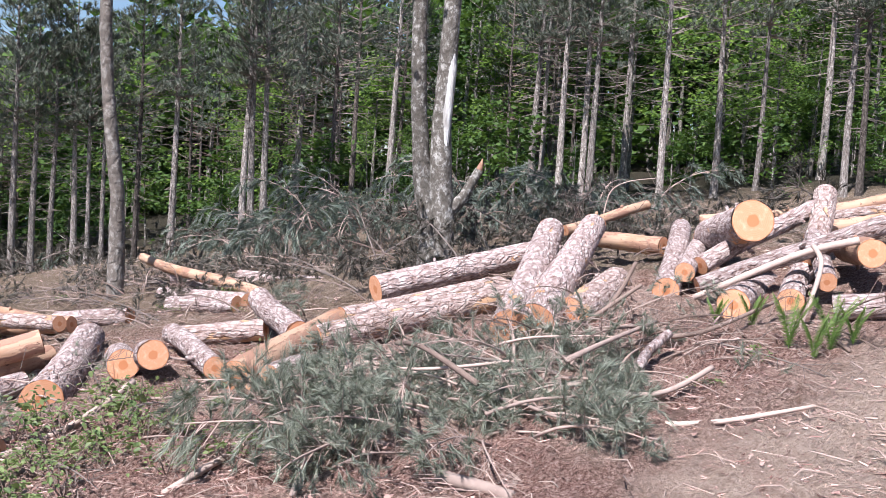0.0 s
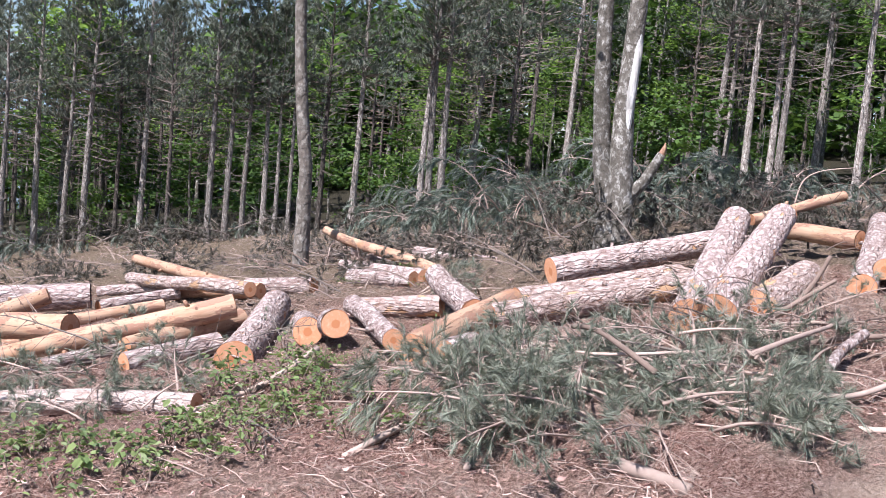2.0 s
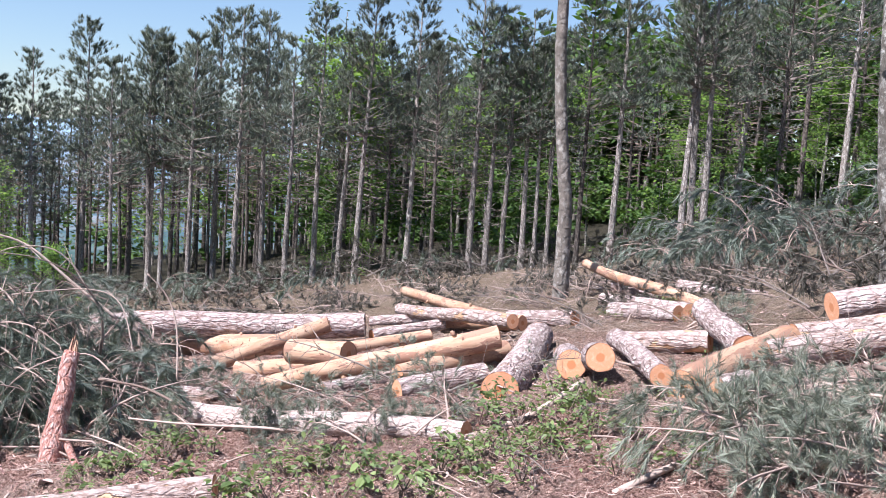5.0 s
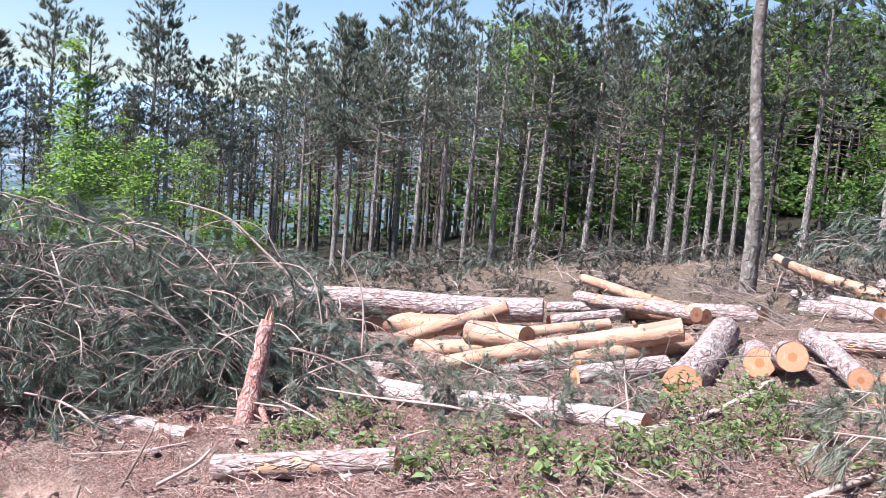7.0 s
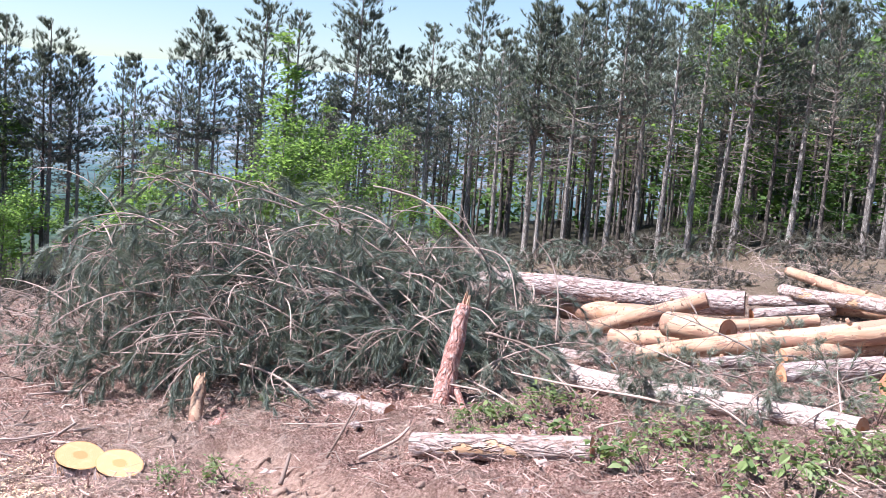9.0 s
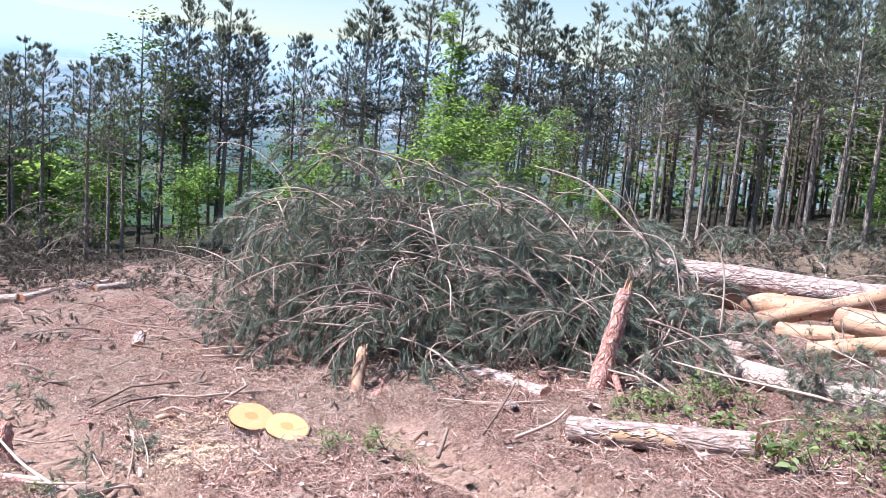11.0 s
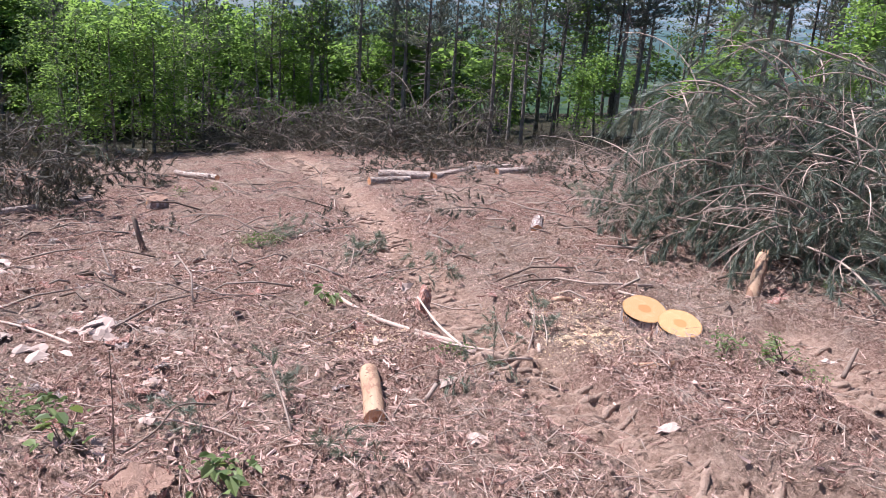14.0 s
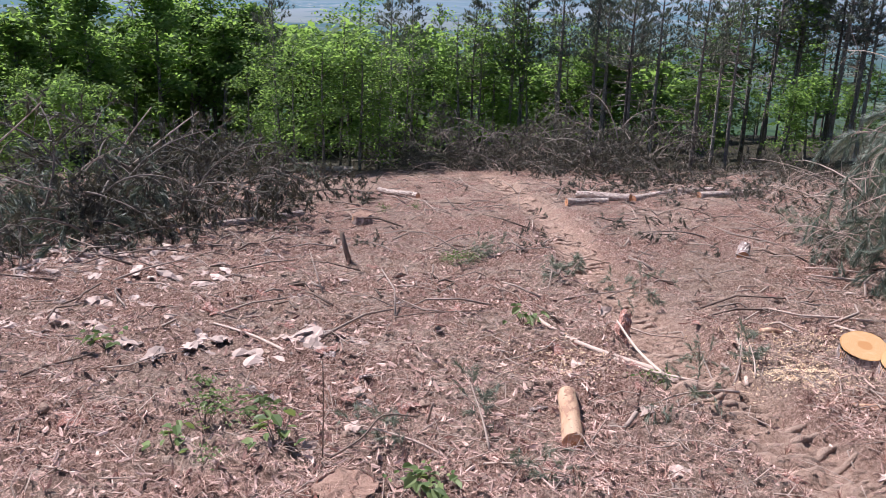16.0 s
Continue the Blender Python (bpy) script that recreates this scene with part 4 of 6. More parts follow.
# ---- standing pines ----
def pine(rnd, H, r0, tufts, whorl, light=False, dead=10, bark=BARK_TREE):
    """trunk, whorls of dead lower twigs and a dense crown of upswept needle clumps"""
    thing = empty("pine_tree")
    wob = [rnd.uniform(-1, 1) for _ in range(4)]

    def stem(z):
        u = z / H
        return Vector((0.10 * wob[0] * math.sin(3 * u + wob[1]) * u + 0.04 * wob[2] * math.sin(9 * u), 0.10 * wob[3] * math.sin(3.4 * u) * u, z))

    geo = Geo()
    n = 14
    geo.tube([stem(H * i / n) - Vector((0, 0, 0.25 if i == 0 else 0)) for i in range(n + 1)], [r0 * (1.35 if i == 0 else 1.0 - 0.9 * (i / n) ** 1.2) for i in range(n + 1)], 6 if light else 9, False, 0.05, H)
    part("trunk", geo, bark, thing, smooth=True)
    twigs, crown = Geo(), Geo()
    z0 = H * rnd.uniform(0.46, 0.54)
    z = 0.20 * H
    while z < z0 + 0.8:  # dead whorls, longer and finer towards the crown
        u = (z - 0.2 * H) / (z0 + 0.8 - 0.2 * H)
        for _ in range(rnd.choice((2, 3, 4)) if u > 0.3 else rnd.choice((0, 1, 2))):
            a = rnd.uniform(0, 6.28)
            l = rnd.uniform(0.25, 0.6) + 0.75 * u
            d = Vector((math.cos(a), math.sin(a), rnd.uniform(-0.25, 0.12)))
            p = stem(z + rnd.uniform(-0.05, 0.05))
            tip = p + d * l + Vector((0, 0, -0.10 * l))
            if light:
                twigs.tri(p - Vector((0, 0, 0.016)), p + Vector((0, 0, 0.016)), tip)
            else:
                twigs.tube([p, tip], [0.016, 0.005], 3, False)
            for _ in range(2 if light else 4):
                f = rnd.uniform(0.3, 1.0)
                q = p.lerp(tip, f)
                e = Vector((d.x + rnd.gauss(0, 0.7), d.y + rnd.gauss(0, 0.7), rnd.gauss(-0.1, 0.3))) * rnd.uniform(0.15, 0.4)
                twigs.tri(q, q + Vector((0, 0, 0.016 if light else 0.010)), q + e)
        z += dead * rnd.uniform(0.8, 1.2)
    z = z0
    while z < H - 0.1:
        u = (z - z0) / (H - z0)
        reach = (1.35 if light else 1.65) * min(1.0, 0.65 + 1.6 * u) * (1 - u) ** 0.62 + 0.14
        for k in range(rnd.choice((4, 5, 6)) if not light else rnd.choice((3, 4, 4))):
            a = rnd.uniform(0, 6.28)
            l = reach * rnd.uniform(0.55, 1.15)
            lift = rnd.uniform(-0.15, 0.20) + 0.65 * u
            d = Vector((math.cos(a), math.sin(a), lift)).normalized()
            p = stem(z)
            tip = p + d * l + Vector((0, 0, 0.16 * l))
            twigs.tube([p, tip], [0.022 * (1.1 - u), 0.005], 3, False)
            for q in range(tufts):
                f = 0.38 + 0.62 * (q + 1) / tufts
                at = p + (tip - p) * f + Vector((rnd.gauss(0, 0.17), rnd.gauss(0, 0.17), rnd.gauss(0.05, 0.05))) * min(1, l)
                ax = d * 0.7 + Vector((rnd.gauss(0, 0.35), rnd.gauss(0, 0.35), 0.75))
                crown.tuft(rnd, at, ax, 10 if light else 23, rnd.uniform(0.17, 0.25), 0.022 if light else 0.0105, 1.4)
        z += whorl * rnd.uniform(0.7, 1.2)
    for _ in range(4):
        crown.tuft(rnd, stem(H) + Vector((rnd.gauss(0, 0.06), rnd.gauss(0, 0.06), rnd.uniform(-0.25, 0.05))), Vector((0, 0, 1)), 14, 0.2, 0.013, 0.8)
    # deeper pines take darker twigs, shade put into their colour
    tagged(part("branch_work", twigs, TWIG_DARK if light else TWIG_DEAD, thing), kind="stuff")
    tagged(part("crown", crown, NEEDLES, thing), kind="stuff")
    return thing


rng = random.Random(11)
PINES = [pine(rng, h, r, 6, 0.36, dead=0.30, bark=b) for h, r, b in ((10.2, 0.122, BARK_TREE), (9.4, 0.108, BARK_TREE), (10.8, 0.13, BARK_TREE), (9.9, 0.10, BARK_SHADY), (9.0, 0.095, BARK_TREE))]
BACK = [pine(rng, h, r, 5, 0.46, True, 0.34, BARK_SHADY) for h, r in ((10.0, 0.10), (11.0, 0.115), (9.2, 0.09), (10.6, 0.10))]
placed = []


def plant(proto, x, y, turn, scale, label, group, category="tree", lean=0.0):
    thing = copy_thing(proto, on_ground(x, y, turn, scale, 0.05, lean))
    return tagged(thing, label, category, group)


def tree_height(yaw, r):
    """Heights fitted to the camera's skyline: lower towards the valley, taller deeper in."""
    marks = ((-40, 6.8), (4, 6.4), (14, 5.4), (25, 4.95), (38, 5.15), (53, 5.4), (60, 5.2), (68, 5.1), (73, 4.7), (80, 4.2), (85, 3.7), (91, 3.4), (95, 3.3), (105, 3.2), (130, 3.2))
    for (a, ha), (b, hb) in zip(marks, marks[1:]):
        if yaw <= b:
            return ha + (hb - ha) * (yaw - a) / (b - a) + 0.19 * (r - 18)
    return 4.2


PINE_LABEL = "tall slender pine with bare grey trunk and dark crown"
EDGE_A = [(-23.5, 19.0), (-22.7, 19.2), (-21.5, 23.3), (-18.0, 21.0), (-15.7, 20.5), (-12.6, 18.0), (-10.4, 23.5), (-8.4, 19.4), (-7.9, 20.1), (-6.6, 19.8), (-5.4, 22.5), (-4.9, 21.8), (-2.2, 27.0), (3.3, 26.9), (3.8, 25.4), (6.0, 21.5), (7.3, 19.7), (9.3, 21.9), (10.3, 21.2), (11.2, 18.0), (11.9, 18.0), (12.4, 18.0), (16.5, 18.1)]
EDGE_B = [(18.5, 18.0), (20.3, 18.0), (21.1, 18.0), (21.8, 18.0), (24.0, 18.0), (25.0, 18.0), (27.3, 18.0), (30.2, 19.3), (32.0, 18.7), (33.0, 19.2), (36.2, 19.3), (39.3, 21.0), (41.9, 19.2), (43.5, 22.1), (44.2, 21.7), (28.9, 19.0), (23.0, 18.0), (34.5, 20.2), (37.7, 21.2), (40.5, 22.1)]
EDGE_C = [(41.9, 20.0), (43.5, 21.5), (44.2, 21.7), (46.2, 20.6), (50.6, 27.0), (52.2, 27.0), (54.3, 27.0), (59.0, 27.0), (60.8, 27.0), (63.5, 27.0), (64.5, 27.0), (65.5, 27.0), (67.9, 26.3), (71.0, 27.0), (72.8, 26.3), (74.7, 27.0), (47.9, 27.0), (55.4, 27.0)]
EDGE_D = [(91.1, 27.0), (88.3, 27.0), (84.2, 24.0), (82.5, 27.0), (80.1, 21.3), (78.9, 24.0), (78.1, 22.8), (76.2, 26.3), (74.8, 27.0), (72.5, 26.4), (71.5, 27.0), (105.5, 27.0), (98.5, 24.9), (97.2, 27.0), (90.6, 27.0), (85.5, 27.0), (84.0, 27.0), (93.5, 27.0), (86.2, 27.0)]
FRONT = EDGE_A + EDGE_B + EDGE_C + EDGE_D
YOUNG = [(119.4, 25.0, 0, 0.80), (116.7, 24.0, 0, 0.75), (105.2, 23.0, 1, 0.85), (103.1, 22.0, 1, 0.80), (101.0, 22.5, 1, 0.90), (99.6, 24.0, 0, 0.90), (94.2, 26.0, 1, 1.00), (92.1, 28.0, 5, 0.70), (90.0, 27.0, 1, 0.95), (95.3, 27.0, 0, 0.90), (86.5, 29.0, 5, 0.60), (79.4, 26.0, 2, 1.00), (73.7, 25.0, 2, 1.00), (93.1, 27.0, 1, 1.00), (90.4, 27.0, 1, 1.05), (87.6, 28.0, 1, 1.00), (85.4, 28.0, 5, 0.70), (80.0, 27.0, 2, 1.00), (74.9, 24.0, 2, 0.80), (67.0, 15.0, 2, 0.90), (65.8, 16.0, 0, 0.80), (60.9, 17.0, 2, 1.00), (58.3, 20.0, 5, 0.62), (55.9, 17.0, 0, 0.85), (52.8, 18.0, 1, 0.70), (54.5, 17.0, 0, 0.90), (51.5, 20.0, 2, 0.70), (49.2, 21.0, 2, 0.60), (59.3, 19.0, 5, 0.55), (56.0, 19.0, 0, 0.75), (33.2, 22.0, 5, 1.05), (31.8, 20.0, 2, 0.55), (34.6, 21.0, 2, 0.50), (104.4, 21.5, 1, 0.75), (102.6, 21.0, 0, 0.95), (101.6, 22.0, 1, 0.78), (100.4, 21.6, 0, 1.0), (99.2, 22.5, 1, 0.72), (119.0, 17.5, 2, 0.85), (117.4, 18.0, 2, 0.9), (115.6, 18.5, 0, 0.62), (121.5, 18.0, 0, 0.7), (97.6, 24.0, 1, 0.8), (107.2, 22.0, 0, 0.8)]
YOUNG += [(33.2, 24.0, 4, 0.90), (31.9, 23.0, 5, 0.95), (25.8, 28.0, 5, 0.90), (12.7, 22.0, 1, 1.0), (11.4, 21.0, 1, 0.9), (-1.1, 26.0, 4, 0.90), (-2.8, 26.0, 5, 0.90), (-10.7, 24.0, 4, 0.85), (-15.9, 24.0, 3, 0.95), (-17.2, 26.0, 3, 0.90), (-19.9, 27.0, 4, 0.90), (-20.8, 25.0, 0, 0.90), (-24.1, 26.0, 3, 0.90), (-22.3, 28.0, 4, 1.00), (4.8, 27.0, 5, 0.80), (-6.3, 28.0, 4, 0.95), (-13.6, 28.0, 5, 1.00), (2.0, 29.0, 4, 1.00), (24.1, 27.0, 5, 0.80), (18.7, 27.0, 5, 0.90), (-19.0, 23.0, 1, 0.80)]

for yaw, r in FRONT:
    x, y = polar(yaw, r)
    placed.append((x, y))
    plant(rng.choice(PINES), x, y, rng.uniform(0, 360), tree_height(yaw, r) / 9.9 * rng.uniform(0.9, 1.06), PINE_LABEL, "pines at the edge of the wood", lean=rng.uniform(-1.5, 1.5))

tries = 0
while len(placed) < len(FRONT) + 300 and tries < 9000:
    tries += 1
    yaw = rng.uniform(-31, 121) if tries % 2 else rng.uniform(24, 66)
    edge = 24.5 if yaw < 60 else 28.0
    r = edge + 26 * rng.random() ** 1.2
    x, y = polar(yaw, r)
    if min((x - a) ** 2 + (y - b) ** 2 for a, b in placed) < 0.8:
        continue
    if yaw > 97 and rng.random() < 0.75 or 58 < yaw < 80 and rng.random() < 0.6:
        continue
    placed.append((x, y))
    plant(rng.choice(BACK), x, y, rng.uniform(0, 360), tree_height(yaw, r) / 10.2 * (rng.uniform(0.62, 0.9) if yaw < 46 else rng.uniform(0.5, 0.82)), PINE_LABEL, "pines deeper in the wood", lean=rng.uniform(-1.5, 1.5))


# ---- broadleaved trees and saplings ----
def broadleaf(rnd, H, r0, spread, leaves, size, low, material, bark=BARK_BEECH, limbs=0):
    thing = empty("broadleaf_tree")
    trunk, crown = Geo(), Geo()
    n = 10
    wx, wy = rnd.uniform(-0.3, 0.3), rnd.uniform(-0.3, 0.3)

    def stem(u):
        return Vector((wx * math.sin(2.5 * u) * u, wy * math.sin(3 * u) * u, H * u))

    trunk.tube([stem(i / n * 0.97) - Vector((0, 0, 0.2 if i == 0 else 0)) for i in range(n + 1)], [r0 * (1.05 - i / n) + 0.008 for i in range(n + 1)], 8, True, 0.06, H)
    tips = []
    for k in range(limbs or int(14 + H * 2.2)):
        u = low + (0.98 - low) * rnd.random()
        p = stem(u)
        a = rnd.uniform(0, 6.28)
        l = spread * (1.15 - u) ** 0.6 * rnd.uniform(0.45, 1.1)
        d = Vector((math.cos(a), math.sin(a), rnd.uniform(0.15, 0.7)))
        mid = p + d * l * 0.5 + Vector((0, 0, 0.05))
        tip = p + d * l + Vector((0, 0, -0.06 * l))
        trunk.tube([p, mid, tip], [r0 * 0.3 * (1.15 - u) + 0.006, r0 * 0.18 * (1.1 - u) + 0.004, 0.003], 4, False)
        tips += [mid, tip, tip, (mid + tip) / 2]
    for k in range(leaves):
        t = tips[rnd.randrange(len(tips))]
        s = 0.10 + 0.08 * spread
        crown.leaf(rnd, t + Vector((rnd.gauss(0, s), rnd.gauss(0, s), rnd.gauss(0, s * 0.55))), size * rnd.uniform(0.6, 1.2), 0.35)
    part("trunk", trunk, bark, thing, smooth=True)
    tagged(part("crown", crown, material, thing), kind="stuff")
    return thing


ROUND = [broadleaf(rng, h, 0.09, sp, 3600, 0.17, 0.30, LEAF, BARK_BEECH, 34) for h, sp in ((5.0, 1.5), (4.6, 1.35), (5.4, 1.6))]
SLENDER = broadleaf(rng, 5.7, 0.05, 0.50, 1300, 0.11, 0.30, LEAF, BARK_BEECH, 34)
SAPLINGS = [broadleaf(rng, h, 0.035, s, 2100, 0.088, 0.05, LEAF) for h, s in ((3.0, 0.9), (4.2, 1.1), (2.2, 0.8))]
GREENS = [broadleaf(rng, h, 0.07, s, 2200, 0.145, 0.2, mt) for h, s, mt in ((6.5, 1.7, LEAF), (7.5, 1.8, LEAF_SHADED), (5.5, 1.5, LEAF))]
THICKET = [broadleaf(rng, h, 0.06, 2.0, 430, 0.32, 0.04, mt, BARK_BEECH, 10) for h, mt in ((4.5, LEAF_SHADED), (3.6, LEAF), (5.2, LEAF_SHADED))]
UNDER = [broadleaf(rng, h, 0.05, 1.9, 430, 0.28, 0.04, LEAF_SHADED, BARK_TREE, 8) for h in (3.2, 4.0)]
for yaw, r, kind, sc in YOUNG:
    x, y = polar(yaw, r)
    plant((SAPLINGS if kind < 3 else GREENS)[kind % 3], x, y, rng.uniform(0, 360), sc, "young broadleaved tree in fresh green leaf", "young trees under the pines")
for k in range(40):
    yaw = rng.choice((rng.uniform(-28, 12), rng.uniform(-28, 60), rng.uniform(60, 120)))
    r = rng.uniform(24.0, 40)
    x, y = polar(yaw, r)
    plant(rng.choice(SAPLINGS + GREENS), x, y, rng.uniform(0, 360), rng.uniform(0.6, 0.95), "leafy sapling growing among the pine trunks", "young trees under the pines")
for k, (yaw, r, sc) in enumerate([(122.5, 25.5, 0.80), (120.0, 26.5, 0.82), (117.9, 28.0, 0.86), (115.8, 26.5, 0.92), (113.8, 28.5, 0.86), (112.2, 27.0, 0.88), (110.4, 28.5, 0.86), (108.7, 27.0, 0.84), (107.0, 28.5, 0.80), (121.2, 31.0, 0.95), (116.8, 32.0, 0.95), (111.2, 32.0, 0.92), (105.8, 30.0, 0.80)]):
    x, y = polar(yaw, r)
    plant(ROUND[k % 3], x, y, rng.uniform(0, 360), sc, "round-crowned broadleaved tree in full spring leaf below the clearing", "leafy trees below the clearing")
for yaw, r, sc in ((59.4, 20.5, 1.0), (57.0, 23.0, 0.75), (66.5, 18.0, 0.62)):
    x, y = polar(yaw, r)
    plant(SLENDER, x, y, rng.uniform(0, 360), sc, "slender young broadleaved tree with thin bright green leaves", "young trees under the pines")
for proto in PINES + BACK + SAPLINGS + GREENS + THICKET + UNDER + ROUND + [SLENDER]:
    x, y = polar(rng.uniform(-20, 50), rng.uniform(40, 55))
    proto.matrix_world = on_ground(x, y, 0, 0.7)
    tagged(proto, PINE_LABEL if proto in PINES + BACK else "broadleaved tree standing deep in the wood", "tree")



def joined(name, items, label, category):
    """One object out of many placed copies: what nobody could count."""
    geo, mats, which = Geo(), [], []
    for proto, mtx in items:
        for child in proto.children:
            me = child.data
            if me.materials[0] not in mats:
                mats.append(me.materials[0])
            base = len(geo.v)
            co = np.empty(len(me.vertices) * 3)
            me.vertices.foreach_get("co", co)
            mt = np.array(mtx)
            geo.v += (co.reshape(-1, 3) @ mt[:3, :3].T + mt[:3, 3]).tolist()
            geo.f += [tuple(base + i for i in p.vertices) for p in me.polygons]
            which += [mats.index(me.materials[0])] * len(me.polygons)
    me = geo.mesh(name, mats[0])
    for extra in mats[1:]:
        me.materials.append(extra)
    me.polygons.foreach_set("material_index", which)
    return tagged(new(name, me), label, category, kind="stuff")


items = []
for k in range(90):
    yaw = rng.uniform(-33, 48) if k % 3 else rng.uniform(48, 124)
    x, y = polar(yaw, rng.uniform(40, 58) if yaw < 48 else rng.uniform(40, 56))
    items.append((rng.choice(BACK if yaw < 90 and k % 2 else THICKET), on_ground(x, y, rng.uniform(0, 360), rng.uniform(0.65, 0.9))))
for k in range(280):
    yaw = rng.uniform(-33, 22) if k < 130 else rng.uniform(78, 124) if k < 245 else rng.uniform(20, 31)
    x, y = polar(yaw, rng.uniform(34, 52) if yaw < 46 else rng.uniform(29, 41))
    # shade-darkened leaf copies uphill, the plain leaf towards the valley
    items.append((rng.choice(THICKET[1:2] if yaw > 84 else THICKET if yaw > 76 else THICKET[::2]), on_ground(x, y, rng.uniform(0, 360), rng.uniform(1.15, 1.9) if yaw < 22 else rng.uniform(0.8, 1.25) if yaw < 46 else rng.uniform(0.55, 0.85) * (1.35 if yaw > 95 else 1.0))))
for k in range(70):
    x, y = polar(rng.uniform(16, 36) if k % 4 else rng.uniform(36, 84), rng.uniform(33, 43))
    items.append((rng.choice(UNDER), on_ground(x, y, rng.uniform(0, 360), rng.uniform(0.7, 1.15))))
for k in range(44):
    x, y = polar(rng.uniform(84, 114), rng.uniform(28, 35))
    items.append((THICKET[1], on_ground(x, y, rng.uniform(0, 360), rng.uniform(0.6, 0.85))))
for k in range(110):
    yaw = rng.uniform(-32, 14) if k < 85 else rng.uniform(14, 34)
    x, y = polar(yaw, rng.uniform(18.5, 31))
    items.append((rng.choice(THICKET[::2] + UNDER), on_ground(x, y, rng.uniform(0, 360), rng.uniform(0.28, 0.5))))
for k in range(90):
    yaw = -34 + 66 * (k + rng.random()) / 90
    x, y = polar(yaw, rng.uniform(46, 62))
    items.append(((THICKET[::2] + UNDER)[k % 4], on_ground(x, y, rng.uniform(0, 360), rng.uniform(1.5, 2.1) if yaw < 30 else rng.uniform(1.1, 1.5))))
joined("far_woods", items, "distant dark wood of pines behind the first trees", "woods")

# forked beech, and the slim lone trunk
thing = empty("forked_tree", Matrix.Translation((-0.15, 11.74, ground_z(-0.15, 11.74))))
tagged(thing, "grey forked beech with mossy foot and a torn side limb", "tree")


def limb(name, pts, radii, material, label="", sides=14):
    geo = Geo()
    fine, rr = [], []
    for i in range(len(pts) - 1):
        for k in range(6):
            t = k / 6
            fine.append(Vector(pts[i]).lerp(Vector(pts[i + 1]), t))
            rr.append(radii[i] + (radii[i + 1] - radii[i]) * t)
    fine.append(Vector(pts[-1])), rr.append(radii[-1])
    geo.tube(fine, rr, sides, True, 0.06, len(name) + pts[0][0] * 9)
    return part(name, geo, material, thing, label, True)


limb("trunk", [(0.02, 0, -0.2), (0.0, 0, 0.15), (-0.05, 0, 0.6), (-0.20, 0, 1.15), (-0.29, 0, 2.0), (-0.33, 0, 2.7), (-0.36, 0, 3.5), (-0.3, 0.2, 7)], [0.27, 0.20, 0.165, 0.115, 0.10, 0.095, 0.09, 0.05], BARK_BEECH)
limb("trunk", [(0.06, -0.03, 0.1), (0.07, -0.03, 0.6), (0.02, -0.02, 1.3), (0.0, 0, 1.9), (0.03, 0, 2.7), (0.05, 0, 3.5), (0.2, -0.1, 7)], [0.175, 0.165, 0.14, 0.122, 0.112, 0.105, 0.06], BARK_BEECH)
limb("bare_wood", [(0.05, -0.10, 1.25), (0.055, -0.085, 1.6), (0.06, -0.075, 2.0), (0.085, -0.06, 2.5), (0.08, -0.03, 2.9)], [0.02, 0.05, 0.062, 0.06, 0.03], BARK_DEAD, "bleached strip where the bark is gone", 10)
limb("broken_limb", [(0.10, 0, 0.70), (0.33, -0.02, 0.98), (0.50, -0.05, 1.32)], [0.09, 0.07, 0.055], BARK_BEECH, "snapped side limb with a pale torn end")
limb("torn_end", [(0.49, -0.05, 1.30), (0.52, -0.05, 1.39), (0.53, -0.05, 1.46)], [0.05, 0.03, 0.005], PEELED, "", 6)
geo = Geo()
for k in range(1500):
    geo.leaf(rng, Vector((0.3 + rng.gauss(0, 1.2), rng.gauss(0, 1.2), 6.6 + rng.gauss(0, 0.8))), 0.12, 0.35)
for k in range(12):
    a = k * 0.6
    geo.tube([(0.3, 0.1, 5.4), (0.3 + 1.5 * math.cos(a), 1.5 * math.sin(a), 6.6)], [0.04, 0.008], 4)
part("crown", geo, LEAF_SHADED, thing)

thing = empty("slim_tree", Matrix.Translation((-4.21, 12.02, ground_z(-4.21, 12.02))))
tagged(thing, "lone slim tree with a gently crooked grey-brown trunk", "tree")
limb("trunk", [(0.02, 0, -0.2), (0.0, 0, 0.12), (-0.01, 0, 0.73), (-0.02, 0, 1.35), (-0.13, 0, 2.1), (-0.20, 0, 2.75), (-0.25, 0, 3.4), (-0.29, 0.05, 4.5), (-0.2, 0.1, 7)], [0.14, 0.11, 0.098, 0.09, 0.085, 0.08, 0.078, 0.07, 0.03], BARK_SLIM, "", 12)
geo = Geo()
for k in range(1200):
    geo.leaf(rng, Vector((rng.gauss(0, 0.9), rng.gauss(0, 0.9), 6.9 + rng.gauss(0, 0.7))), 0.11, 0.35)
part("crown", geo, LEAF_SHADED, thing)


